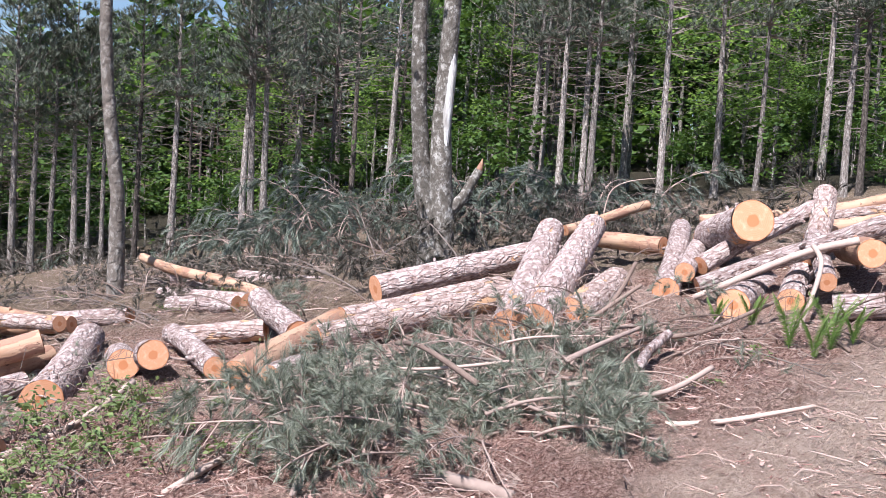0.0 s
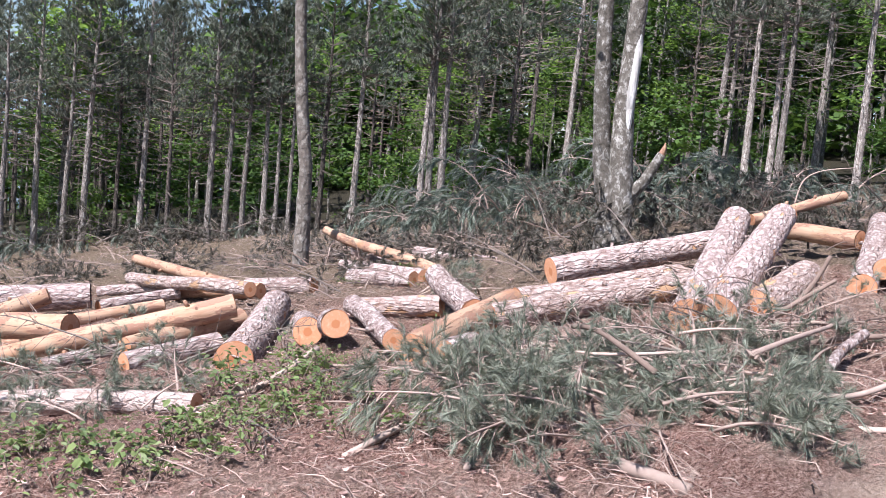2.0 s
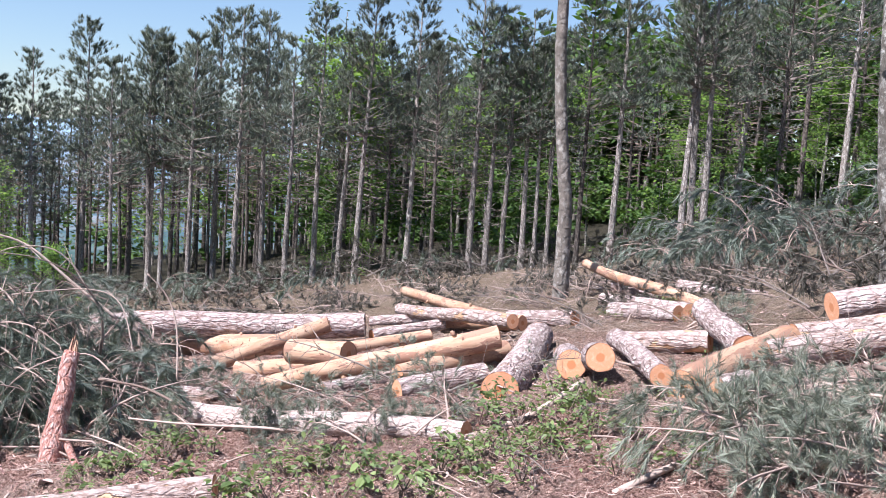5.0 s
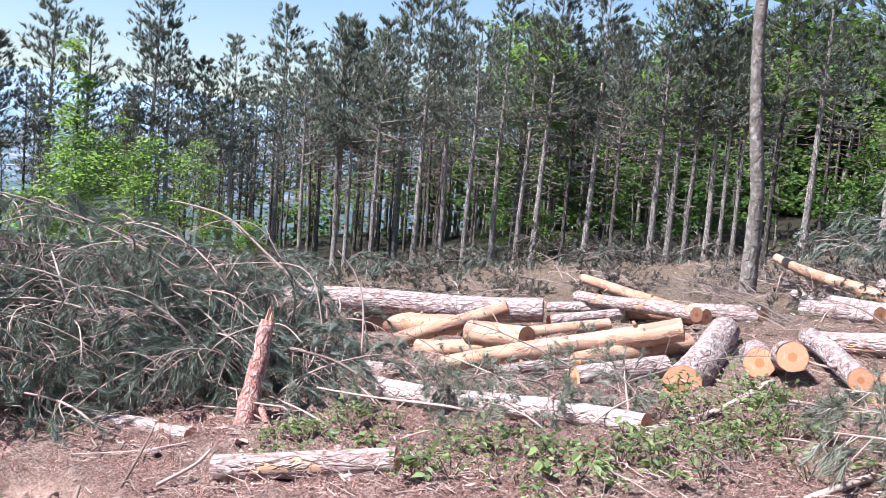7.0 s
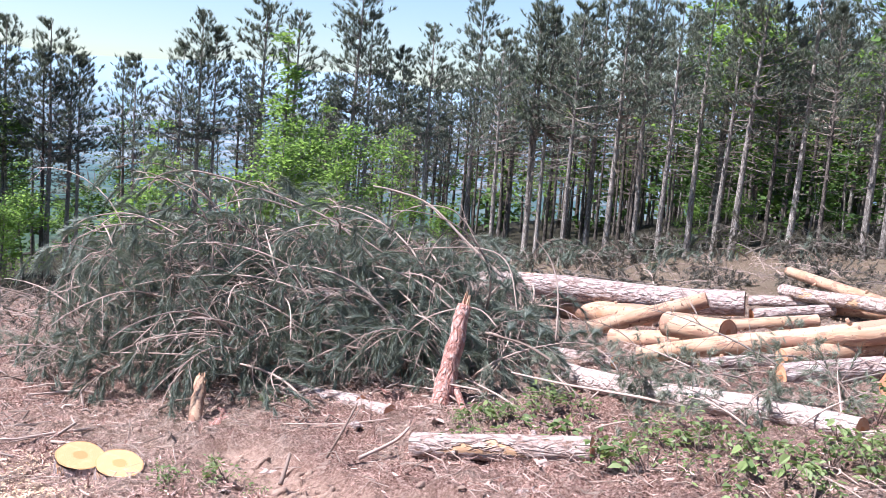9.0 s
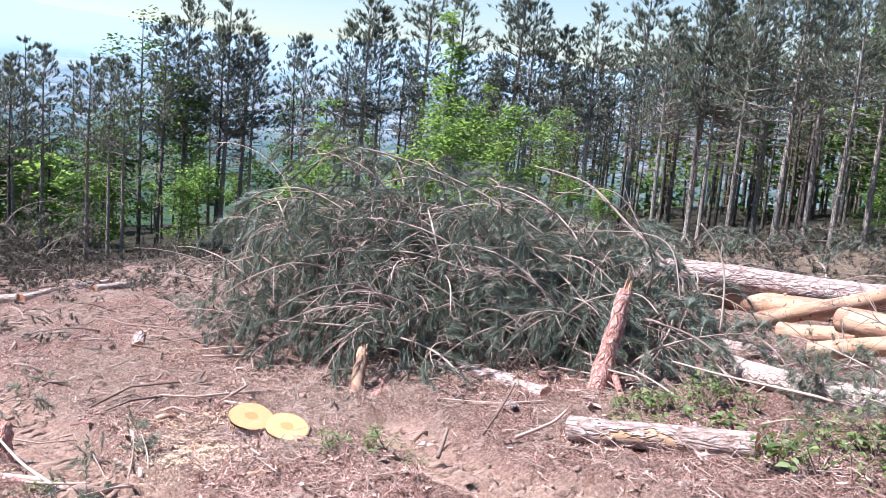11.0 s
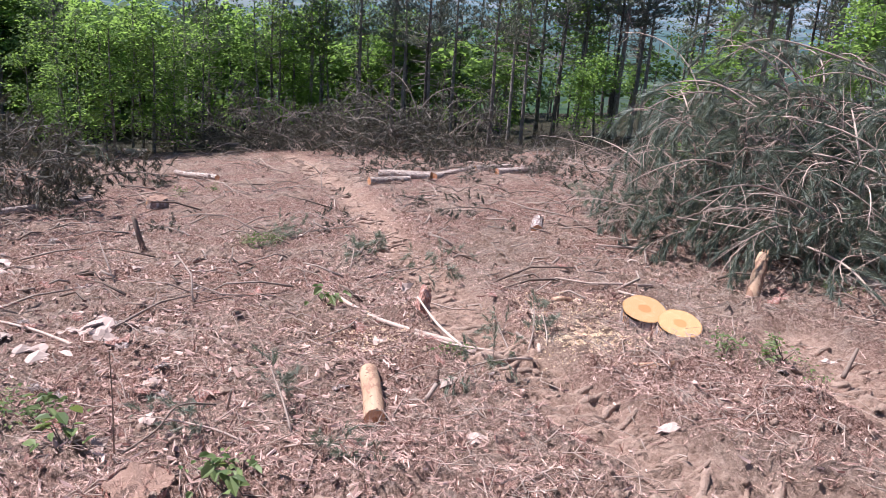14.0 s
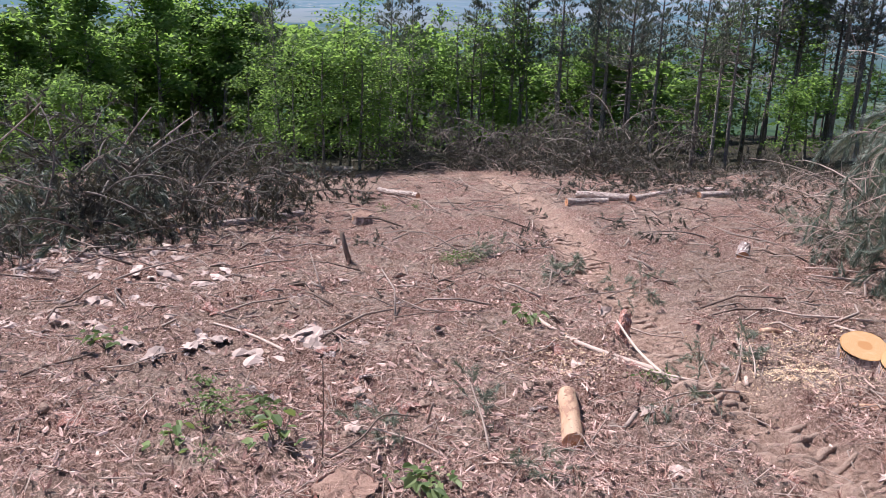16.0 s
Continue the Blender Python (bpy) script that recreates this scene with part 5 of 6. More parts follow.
# ---- cut branches ----
def pine_branch(rnd, length, arch, twigs, tufts, needles, material, wood, nlen=0.12, drop=1.3, width=0.003):
    """A cut bough: a stem that rises and bows over, side shoots, brushes of needles."""
    thing = empty("pine_branch")
    n = 9
    pts, p, a = [], Vector((0, 0, 0)), arch
    side = rnd.uniform(-0.2, 0.2)
    for i in range(n + 1):
        pts.append(p.copy())
        p = p + Vector((math.cos(a), side * (i / n), math.sin(a))) * length / n
        a -= drop * arch / n + rnd.uniform(-0.06, 0.06)
    stem, green = Geo(), Geo()
    r = (0.006 * length + 0.004) if tufts > 10 else (0.0042 * length + 0.003)
    stem.tube(pts, [r * (1.05 - i / n) + 0.003 for i in range(n + 1)], 6, True)
    ends = [(pts[-1], pts[-1] - pts[-2])]
    for k in range(twigs):
        f = rnd.uniform(0.22, 0.98) * n
        i = min(int(f), n - 1)
        o = pts[i].lerp(pts[i + 1], f - i)
        along = (pts[i + 1] - pts[i]).normalized()
        az = rnd.uniform(0, 6.28)
        lat = along.orthogonal().normalized()
        lat = (Matrix.Rotation(az, 3, along) @ lat)
        d = (along * rnd.uniform(0.3, 0.9) + lat).normalized()
        l = length * rnd.uniform(0.14, 0.36) * (1.15 - f / n * 0.6)
        m1 = o + d * l * 0.5 + Vector((0, 0, -0.03 * l))
        m2 = o + d * l + Vector((0, 0, rnd.uniform(-0.35, 0.12) * l))
        stem.tube([o, m1, m2], [r * 0.4, r * 0.28, 0.0025], 4, False)
        ends += [(m2, m2 - m1), (m1.lerp(m2, 0.66), m2 - m1), (m1.lerp(m2, 0.33), m2 - m1)]
    for k in range(tufts):
        at, ax = ends[k % len(ends)] if k < len(ends) else ends[rnd.randrange(len(ends))]
        j = 0.01 if k < len(ends) else 0.05
        green.tuft(rnd, at + Vector((rnd.gauss(0, j), rnd.gauss(0, j), rnd.gauss(0, j))), ax + Vector((rnd.gauss(0, 0.05), rnd.gauss(0, 0.05), rnd.gauss(-0.03, 0.05))), needles, nlen * rnd.uniform(0.7, 1.25), width, 1.05)
    part("stem", stem, wood, thing, smooth=True)
    if tufts:
        tagged(part("needle_brush", green, material, thing), kind="stuff")
    return thing


def plume_bough(rnd, length, arch, shoots, material, wood, needles=30, nlen=0.135, width=0.0021, hang=0.26):
    """A wilting pine bough: a bare bowed stem whose side shoots end in hanging brushes of needles."""
    thing = empty("pine_branch")
    n = 10
    pts, p, a = [], Vector((0, 0, 0)), arch
    side = rnd.uniform(-0.3, 0.3)
    for i in range(n + 1):
        pts.append(p.copy())
        p = p + Vector((math.cos(a), side * (i / n), math.sin(a))) * length / n
        a -= 1.75 * arch / n + rnd.uniform(-0.05, 0.05)
    stem, green = Geo(), Geo()
    r = 0.0048 * length + 0.003
    stem.tube(pts, [r * (1.05 - i / n) + 0.003 for i in range(n + 1)], 6, True)
    for k in range(shoots):
        f = (0.22 + 0.78 * (k + rnd.random() * 0.8) / shoots) * n
        i = min(int(f), n - 1)
        o = pts[i].lerp(pts[i + 1], min(1.0, f - i))
        along = (pts[i + 1] - pts[i]).normalized()
        lat = Vector((-along.y, along.x, 0)) * rnd.choice((-1, 1)) + Vector((0, 0, rnd.uniform(-0.5, 0.6)))
        d = (along * rnd.uniform(0.4, 1.0) + lat * rnd.uniform(0.6, 1.3)).normalized()
        l = length * rnd.uniform(0.10, 0.26) * (1.2 - 0.5 * f / n)
        m1 = o + d * l * 0.55 + Vector((0, 0, 0.10 * l))
        m2 = o + d * l + Vector((0, 0, rnd.uniform(-0.25, 0.05) * l))
        stem.tube([o, m1, m2], [r * 0.42, r * 0.3, 0.003], 4, False)
        fall = (d * rnd.uniform(0.25, 0.8) + Vector((0, 0, -1))).normalized()
        reach = hang * rnd.uniform(0.6, 1.15)
        q, axis = m2.copy(), d.copy()
        steps = 5
        for j in range(steps):
            axis = axis.lerp(fall, 0.4).normalized()
            q = q + axis * reach / steps
            green.tuft(rnd, q, axis + Vector((rnd.gauss(0, 0.08), rnd.gauss(0, 0.08), 0)), needles, nlen * rnd.uniform(0.7, 1.15), width, 1.25)
    part("stem", stem, wood, thing, smooth=True)
    tagged(part("needle_brush", green, material, thing), kind="stuff")
    return thing


rng = random.Random(23)
PLUME = [plume_bough(rng, l, a, n, NEEDLES_DARK, w) for l, a, n, w in ((1.35, 1.3, 12, TWIG), (1.6, 1.45, 13, TWIG), (1.0, 1.0, 11, TWIG_DARK), (1.2, 1.0, 12, TWIG), (0.85, 0.8, 10, TWIG_PALE), (1.3, 1.15, 12, TWIG_DARK))]
FAR_PLUME = [plume_bough(rng, l, a, n, NEEDLES_DARK, w, needles=12, nlen=0.14, width=0.0052) for l, a, n, w in ((1.0, 0.9, 10, TWIG_DARK), (1.3, 0.9, 12, TWIG), (0.85, 0.8, 9, TWIG_DEAD))]
FLAT = [pine_branch(rng, l, a, 14, 52, 26, NEEDLES_CUT, TWIG, nlen=0.13, width=0.0023) for l, a in ((1.2, 0.35), (1.0, 0.5), (1.4, 0.3), (0.8, 0.45))]
BARE = [pine_branch(rng, l, a, 9, 6, 14, NEEDLES_DRY, TWIG_PALE) for l, a in ((2.2, 1.3), (1.8, 1.1), (1.5, 0.6), (2.5, 1.0))]
DRY = [pine_branch(rng, l, a, 17, 56, 13, NEEDLES_DRY, TWIG_DEAD, width=0.0055) for l, a in ((1.6, 1.2), (1.3, 0.9), (1.9, 1.0), (1.1, 0.6))]

DRYFLAT = [pine_branch(rng, l, a, 17, 54, 11, NEEDLES_DRY, TWIG_DEAD, width=0.006) for l, a in ((1.2, 0.35), (1.0, 0.5), (1.4, 0.3), (0.9, 0.45))]
TANGLE = [pine_branch(rng, l, a, 20, 0, 0, NEEDLES_DRY, w, drop=1.6) for l, a, w in ((1.3, 0.3, TWIG_DARK), (1.0, 0.45, TWIG), (1.5, 0.25, TWIG_DEAD), (1.1, 0.6, TWIG_DARK), (1.2, 0.5, TWIG_PALE))]


def lie(x, y, z, turn, pitch, roll, scale):
    return Matrix.Translation((x, y, ground_z(x, y) + z)) @ Euler((radians(roll), radians(-pitch), radians(turn)), "XYZ").to_matrix().to_4x4() @ Matrix.Diagonal((scale, scale, scale, 1))


def heap(spots, count, kinds, height, size, label, group, pitch=(-10, 35), as_stuff=""):
    """Boughs heaped over the given spots: x, y, radius, relative height."""
    items = []
    for k in range(count):
        sx, sy, sr, sh = spots[k % len(spots)]
        a, q = rng.uniform(0, 6.283), math.sqrt(rng.random())
        x, y = sx + sr * q * math.cos(a), sy + sr * q * math.sin(a)
        z = max(0.0, height * sh * (1 - q * q) * rng.random() ** 0.8)
        turn = math.degrees(a) + rng.uniform(-70, 70)
        if math.hypot(x - (-6.32), y - (3.16)) < 1.05:  # open ground round the short stake
            continue
        where = (rng.choice(kinds), x, y, z, turn, rng.uniform(*pitch), rng.uniform(-40, 40), size * rng.uniform(0.75, 1.2))
        if as_stuff:
            items.append((where[0], lie(*where[1:])))
        else:
            tagged(copy_thing(where[0], lie(*where[1:])), label, "branch", group)
    if as_stuff:
        joined(as_stuff, items, label, "brushwood")


GREEN_HEAP = "cut pine bough with dark green needles in the big slash heap"
# the big heap: its foot and crest as seen round the pivot (yaw, radius of the foot, height of the crest)
CREST = [(43.0, 8.0, 0.55), (46.0, 7.2, 0.95), (49.0, 6.9, 1.25), (52.5, 7.0, 1.45), (55.0, 7.2, 1.45), (58.0, 7.3, 1.75), (62.0, 7.5, 1.85), (66.0, 8.0, 1.8), (69.0, 8.3, 1.4), (71.0, 8.6, 1.40), (73.0, 9.2, 0.9)]


def crest(yaw):
    for (a, ra, ha), (b, rb, hb) in zip(CREST, CREST[1:]):
        if yaw <= b:
            k = max(0.0, (yaw - a) / (b - a))
            return ra + (rb - ra) * k, ha + (hb - ha) * k
    return CREST[-1][1:]


pile = []
for k in range(260):
    yaw = 43.5 + 25.0 * rng.random()
    foot, top = crest(yaw)
    s = rng.random() ** 0.9
    deep = foot + 0.35 + 2.3 * s
    if math.hypot(polar(yaw, deep)[0] + 6.32, polar(yaw, deep)[1] - 3.16) < 0.7:
        continue
    x, y = polar(yaw, deep)
    z = max(0.0, top * min(1.0, 0.3 + 1.6 * s) - 0.42) * rng.random() ** 0.55
    turn = 180 + yaw + rng.gauss(0, 60) if rng.random() < 0.55 else rng.uniform(0, 360)
    kind = rng.choice(PLUME)
    at = lie(x, y, z, turn, rng.uniform(-35, 30) * (1 if z > 0.2 else 0.5), rng.uniform(-55, 55), rng.uniform(0.6, 1.0))
    if s > 0.5:
        pile.append((kind, at))
    else:
        tagged(copy_thing(kind, at), GREEN_HEAP, "branch", "boughs of the big heap")
for k in range(110):
    yaw = 43.5 + 25.0 * rng.random()
    foot, top = crest(yaw)
    x, y = polar(yaw, foot + 0.6 + 1.8 * rng.random())
    pile.append((rng.choice(PLUME[2:3] + FAR_PLUME + TANGLE[:2]), lie(x, y, 0.35 * top * rng.random(), rng.uniform(0, 360), rng.uniform(-20, 8), rng.uniform(-40, 40), rng.uniform(0.6, 0.9))))
joined("brushwood_pile", pile, "dense dark mat of green pine boughs inside the big heap", "brushwood")
for k in range(76):
    yaw = 44.0 + 26.0 * rng.random()
    foot, top = crest(yaw)
    s = 0.2 + 0.8 * rng.random()
    x, y = polar(yaw, foot + 0.2 + 1.2 * s)
    tagged(copy_thing(rng.choice(BARE + TANGLE[1:2] + TANGLE[4:]), lie(x, y, max(0.0, top * s - 0.35) * rng.uniform(0.35, 1.0), 180 + yaw + rng.gauss(0, 50), rng.uniform(-20, 20), rng.uniform(-40, 40), rng.uniform(0.55, 0.8))), "bare pale bough bent over in the big heap", "branch", "boughs of the big heap")
heap([(-9.8, 3.4, 0.8, 0.5), (-9.2, 3.5, 0.6, 0.5), (-11.0, 3.8, 1.0, 0.4)], 22, FLAT[:2] + TANGLE[3:] + BARE[:1], 0.25, 0.6, GREEN_HEAP, "boughs of the big heap", (-5, 30))
heap([(-0.1, 5.6, 0.6, 1.0), (-0.35, 5.8, 0.5, 1.0), (0.4, 5.8, 0.6, 1.0), (0.1, 5.2, 0.5, 0.6), (0.1, 6.3, 0.6, 1.0), (0.8, 5.9, 0.5, 0.5)], 84, FLAT + FLAT + FLAT + TANGLE[1:2], 0.26, 0.72, "cut pine bough with grey-green needles on the litter", "boughs before the logs", (-16, 6))
heap([(1.5, 6.2, 0.6, 0.6), (1.2, 6.9, 0.4, 0.7)], 8, FLAT + TANGLE, 0.15, 0.6, "cut pine bough tangled under the log pile", "boughs before the logs", (-10, 20))
heap([(-1.9, 15.0, 0.9, 1.0), (-0.9, 15.4, 1.0, 1.0), (0.4, 15.6, 1.0, 1.0), (1.4, 15.8, 1.0, 0.9), (-2.7, 15.2, 0.7, 0.7), (2.4, 15.0, 1.0, 0.6)], 110, FAR_PLUME, 0.95, 1.0, "green pine bough in a heap behind the forked beech", "boughs behind the beech", (-15, 20), "brushwood_pile")
heap([(-10.9, -5.0, 1.0, 1.0), (-11.6, -4.3, 1.0, 0.9), (-10.2, -5.8, 1.0, 1.0), (-13.2, -4.6, 1.1, 0.9), (-14.2, -4.2, 0.9, 0.7), (-12.0, -5.6, 1.2, 1.0), (-9.9, -5.0, 0.8, 1.1)], 120, DRY + DRYFLAT + DRYFLAT + FAR_PLUME, 0.95, 0.9, "dying pine boughs with dull brown needles in a dead heap", "boughs of the dead heap", (-40, 25), "brushwood_pile")
heap([(-10.1, -5.3, 0.7, 1.0), (-10.5, -5.7, 0.8, 1.0), (-9.9, -6.2, 0.8, 1.1), (-10.6, -6.6, 0.8, 1.2)], 60, FAR_PLUME, 0.8, 0.9, "dark green pine boughs heaped beside the dead brush", "boughs of the dead heap", (-40, 20), "brushwood_pile")
heap([(0.5, 6.6, 0.5, 0.6), (0.2, 7.2, 0.5, 0.6), (1.9, 9.2, 0.6, 0.8), (-1.6, 9.6, 0.7, 0.4), (-2.6, 9.4, 0.6, 0.4), (-3.4, 11.6, 0.9, 0.5), (-0.4, 10.2, 0.7, 0.4), (1.3, 6.9, 0.5, 0.5), (1.8, 6.5, 0.6, 0.4), (0.9, 6.4, 0.6, 0.4), (2.2, 6.6, 0.5, 0.4), (1.2, 7.8, 0.5, 0.6), (-3.4, 6.3, 0.6, 0.4), (-4.6, 6.6, 0.6, 0.4), (-2.0, 6.0, 0.7, 0.3), (2.3, 11.4, 0.9, 0.6), (3.8, 11.6, 1.0, 0.6)], 110, TANGLE, 0.35, 0.7, "tangle of thin bare twigs and broken branches", "slash", (-15, 12), "slash_litter")
heap([(-20.5, 0.6, 1.3, 1.0), (-22, -0.6, 1.4, 0.9), (-21.5, -2.2, 1.1, 0.7), (-19.0, 1.6, 1.1, 0.8), (-23.0, -1.6, 1.4, 0.8), (-17.0, 3.6, 1.4, 0.4), (-19.0, 4.6, 1.6, 0.4)], 90, DRYFLAT + DRYFLAT + TANGLE[2:3] + TANGLE[4:], 0.8, 0.85, "dead pine bough in the brush at the edge of the wood", "brush along the wood", (-25, 12), "brushwood_pile")
heap([(-22.70, -1.60, 1.10, 1.00), (-22.07, -0.63, 1.10, 1.00), (-22.13, 0.32, 1.10, 1.00), (-21.93, 1.18, 1.10, 1.00), (-23.44, -2.73, 1.10, 1.00), (-20.38, 1.91, 1.10, 1.00), (-22.17, 1.75, 1.10, 1.00), (-22.23, 2.96, 1.10, 1.00)], 150, DRYFLAT + DRY + TANGLE[2:3] + TANGLE[4:], 1.15, 0.9, "grey dead pine brush piled at the edge of the wood", "brush along the wood", (-25, 15), "brushwood_pile")
heap([(-16.28, 2.41, 1.00, 0.80), (-15.28, 4.00, 1.00, 0.80), (-14.52, 4.38, 1.00, 0.80), (-14.76, 4.85, 1.00, 0.80), (-17.33, 3.63, 1.00, 0.80), (-17.18, 4.93, 1.00, 0.80)], 60, TANGLE + TANGLE[4:] + DRYFLAT, 0.35, 0.7, "dry slash round the pale logs by the wood", "brush along the wood", (-20, 10), "slash_litter")
brush = []
for k in range(22):
    yaw = 10 + 2.5 * k
    brush.append((*polar(yaw, rng.uniform(16.5, 19.5)), 1.2, 0.6))
heap(brush, 160, DRYFLAT + FAR_PLUME[::2], 0.6, 1.0, "pine brushwood strewn along the edge of the wood", "brush along the wood", (-25, 10), "brushwood_pile")
heap([(*polar(a, r), 1.0, 0.5) for a, r in ((6, 13.2), (10, 13.8), (14, 13.5), (20, 14.5), (25, 14.0), (30, 15.0), (36, 14.0), (17, 12.0), (43, 13.5), (50, 14.0))], 230, DRYFLAT + TANGLE, 0.2, 0.75, "low pine slash strewn between the logs and the wood", "brush along the wood", (-18, 4), "slash_litter")
heap([(*polar(a, r), 1.2, 0.5) for a, r in ((62, 15.0), (70, 14.0), (78, 16.5), (85, 18.5), (72, 19.0), (92, 20.0), (104, 16.0), (80, 12.0), (86, 10.0), (95, 9.0), (100, 11.5), (92, 14.0), (84, 14.5))], 110, DRYFLAT + TANGLE + TANGLE, 0.10, 0.55, "low pine slash strewn across the clearing", "brush along the wood", (-18, 4), "slash_litter")
heap([(3.0, 13.0, 1.5, 0.5), (4.5, 12.5, 1.5, 0.5), (1.5, 12.0, 1.2, 0.6), (0.8, 11.2, 0.8, 0.6), (0.2, 10.6, 0.7, 0.4), (0.9, 13.5, 1.2, 0.9), (2.4, 14.2, 1.3, 0.8), (-0.9, 11.3, 0.8, 0.4)], 80, DRYFLAT + TANGLE[:3], 0.4, 0.9, "pine brushwood behind the log pile", "brush behind the logs", (-15, 30), "brushwood_pile")
heap([(-3.6, 6.0, 0.5, 0.4), (-4.4, 6.0, 0.5, 0.5), (-2.9, 5.2, 0.5, 0.3), (-4.2, 5.0, 0.6, 0.3), (-3.6, 7.6, 0.5, 0.5), (-2.2, 9.0, 0.6, 0.3)], 30, FLAT, 0.25, 0.6, "small cut pine bough lying among the logs", "boughs among the logs", (-8, 15))
heap([(-5.0, 1.25, 0.2, 0.2), (-7.5, 0.2, 0.6, 0.2), (-9.5, -1.0, 0.8, 0.3), (-3.9, -0.2, 0.2, 0.1)], 14, FLAT, 0.1, 0.45, "small pine sprig pressed into the track", "sprigs on the track", (-5, 10))
for k, proto in enumerate(PLUME + FAR_PLUME + FLAT + BARE + DRY + DRYFLAT + TANGLE):
    proto.matrix_world = on_ground(-9.5 - 0.3 * (k % 4), 5.5 + 0.35 * (k % 5), 40 * k, 0.8)
    tagged(proto, GREEN_HEAP, "branch", "boughs of the big heap")


# ---- low green growth ----
def bramble(rnd, leaves, spread, size):
    thing = empty("bramble_plant")
    stems, green = Geo(), Geo()
    for k in range(6):
        a = rnd.uniform(0, 6.28)
        l = spread * rnd.uniform(0.5, 1.1)
        d = Vector((math.cos(a), math.sin(a), 0))
        p = [Vector((0, 0, -0.02)), d * l * 0.5 + Vector((0, 0, 0.16 * spread / 0.3 * rnd.uniform(0.6, 1.3))), d * l + Vector((0, 0, 0.06))]
        stems.tube(p, [0.005, 0.004, 0.002], 4, False)
        for j in range(leaves // 6):
            t = rnd.uniform(0.2, 1)
            at = (p[0].lerp(p[1], t * 2) if t < 0.5 else p[1].lerp(p[2], t * 2 - 1)) + Vector((rnd.gauss(0, 0.04), rnd.gauss(0, 0.04), rnd.uniform(0.0, 0.07)))
            green.oval(rnd, at, size * rnd.uniform(0.6, 1.3))
    tagged(part("stalk", stems, TWIG_DARK, thing), kind="stuff")
    tagged(part("leaf_mass", green, BRAMBLE, thing), kind="stuff")
    return thing


def fern(rnd, fronds, length):
    thing = empty("fern")
    for k in range(fronds):
        a = k * 2.4 + rnd.uniform(-0.3, 0.3)
        geo = Geo()
        pts = []
        for i in range(11):
            u = i / 10
            pts.append(Vector((math.cos(a) * length * 0.38 * u**1.5, math.sin(a) * length * 0.38 * u**1.5, length * (u - 0.18 * u * u))))
        geo.tube(pts, [0.004 - 0.0003 * i for i in range(11)], 4, False)
        out = Vector((-math.sin(a), math.cos(a), 0))
        for i in range(3, 44):
            u = i / 44
            q = pts[int(u * 10)].lerp(pts[min(10, int(u * 10) + 1)], u * 10 % 1)
            l = 0.115 * length * math.sin(math.pi * min(1, u * 0.85 + 0.12)) ** 0.8
            d = (pts[min(10, int(u * 10) + 1)] - pts[int(u * 10)]).normalized()
            for s in (1, -1):
                tip = q + out * s * l + d * l * 0.35 + Vector((0, 0, -0.02))
                geo.tri(q - d * 0.0030, q + d * 0.0030, tip)
        part("frond", geo, FERN, thing)
    return tagged(thing, "bright green fern growing beside the log pile", "fern", "ferns")


rng = random.Random(31)
BRAMBLES = [bramble(rng, n, s, z) for n, s, z in ((54, 0.34, 0.050), (42, 0.26, 0.043), (66, 0.42, 0.054), (18, 0.26, 0.10))]
PATCHES = [(-2.07, 5.66), (-2.12, 5.10), (-1.91, 6.17), (-1.67, 6.36), (-1.70, 5.09), (-1.11, 5.38), (-2.63, 5.91), (-2.03, 5.29), (-1.87, 5.77), (-1.42, 5.32), (-2.13, 4.78), (-2.27, 4.40), (-2.00, 6.49), (-1.41, 5.82), (-1.68, 4.79), (-4.32, 4.25), (-3.89, 4.32), (-3.10, 4.20), (-2.71, 4.29), (-4.59, 4.58), (-4.29, 4.72), (-3.33, 4.51), (-2.86, 4.48), (-2.47, 4.55)]
PATCHES_TRACK = [(-2.30, 4.81), (-4.42, -1.50), (-4.60, -1.76), (-4.26, -1.31), (-3.86, -1.53), (-3.69, -0.38), (-4.97, 0.80), (-5.50, 2.09), (-5.25, 2.24), (-4.80, 2.39), (-4.42, 2.36), (-8.97, -0.45), (-9.15, -0.68), (-8.87, -0.68), (-8.73, -0.51), (-12.99, -1.85), (-4.87, 11.74), (-7.01, 13.53), (-2.97, 10.17), (-2.84, 11.18), (-2.14, 9.87), (-4.88, 12.01), (-5.51, 2.04), (-5.11, 2.12), (-4.60, 2.44), (-9.49, -0.48), (-6.09, 3.71), (-4.69, 4.31), (1.98, 5.87), (1.55, 5.57), (-1.33, 7.51), (-1.91, 5.28), (-2.52, 5.04)]
PATCHES_TRACK = [p for p in PATCHES_TRACK if math.hypot(p[0] + 5.45, p[1] - 2.15) > 0.55]
for x, y in PATCHES:
    for k in range(3):
        tagged(copy_thing(rng.choice(BRAMBLES), on_ground(x + rng.gauss(0, 0.22), y + rng.gauss(0, 0.22), rng.uniform(0, 360), rng.uniform(0.45, 0.85))), "low green bramble with toothed leaves on the litter", "plant", "brambles")
for x, y in PATCHES_TRACK:
    for k in range(2):
        tagged(copy_thing(rng.choice(BRAMBLES), on_ground(x + rng.gauss(0, 0.12), y + rng.gauss(0, 0.12), rng.uniform(0, 360), rng.uniform(0.3, 0.55))), "small bramble plant by the track", "plant", "brambles")
for k, proto in enumerate(BRAMBLES):
    proto.matrix_world = on_ground(-2.6 - 0.2 * k, 4.6, 70 * k, 0.8)
    tagged(proto, "low green bramble with toothed leaves on the litter", "plant", "brambles")
fern(rng, 6, 0.42).matrix_world = on_ground(2.21, 6.10)
fern(rng, 6, 0.45).matrix_world = on_ground(2.44, 6.01)
fern(rng, 5, 0.30).matrix_world = on_ground(2.18, 6.74)
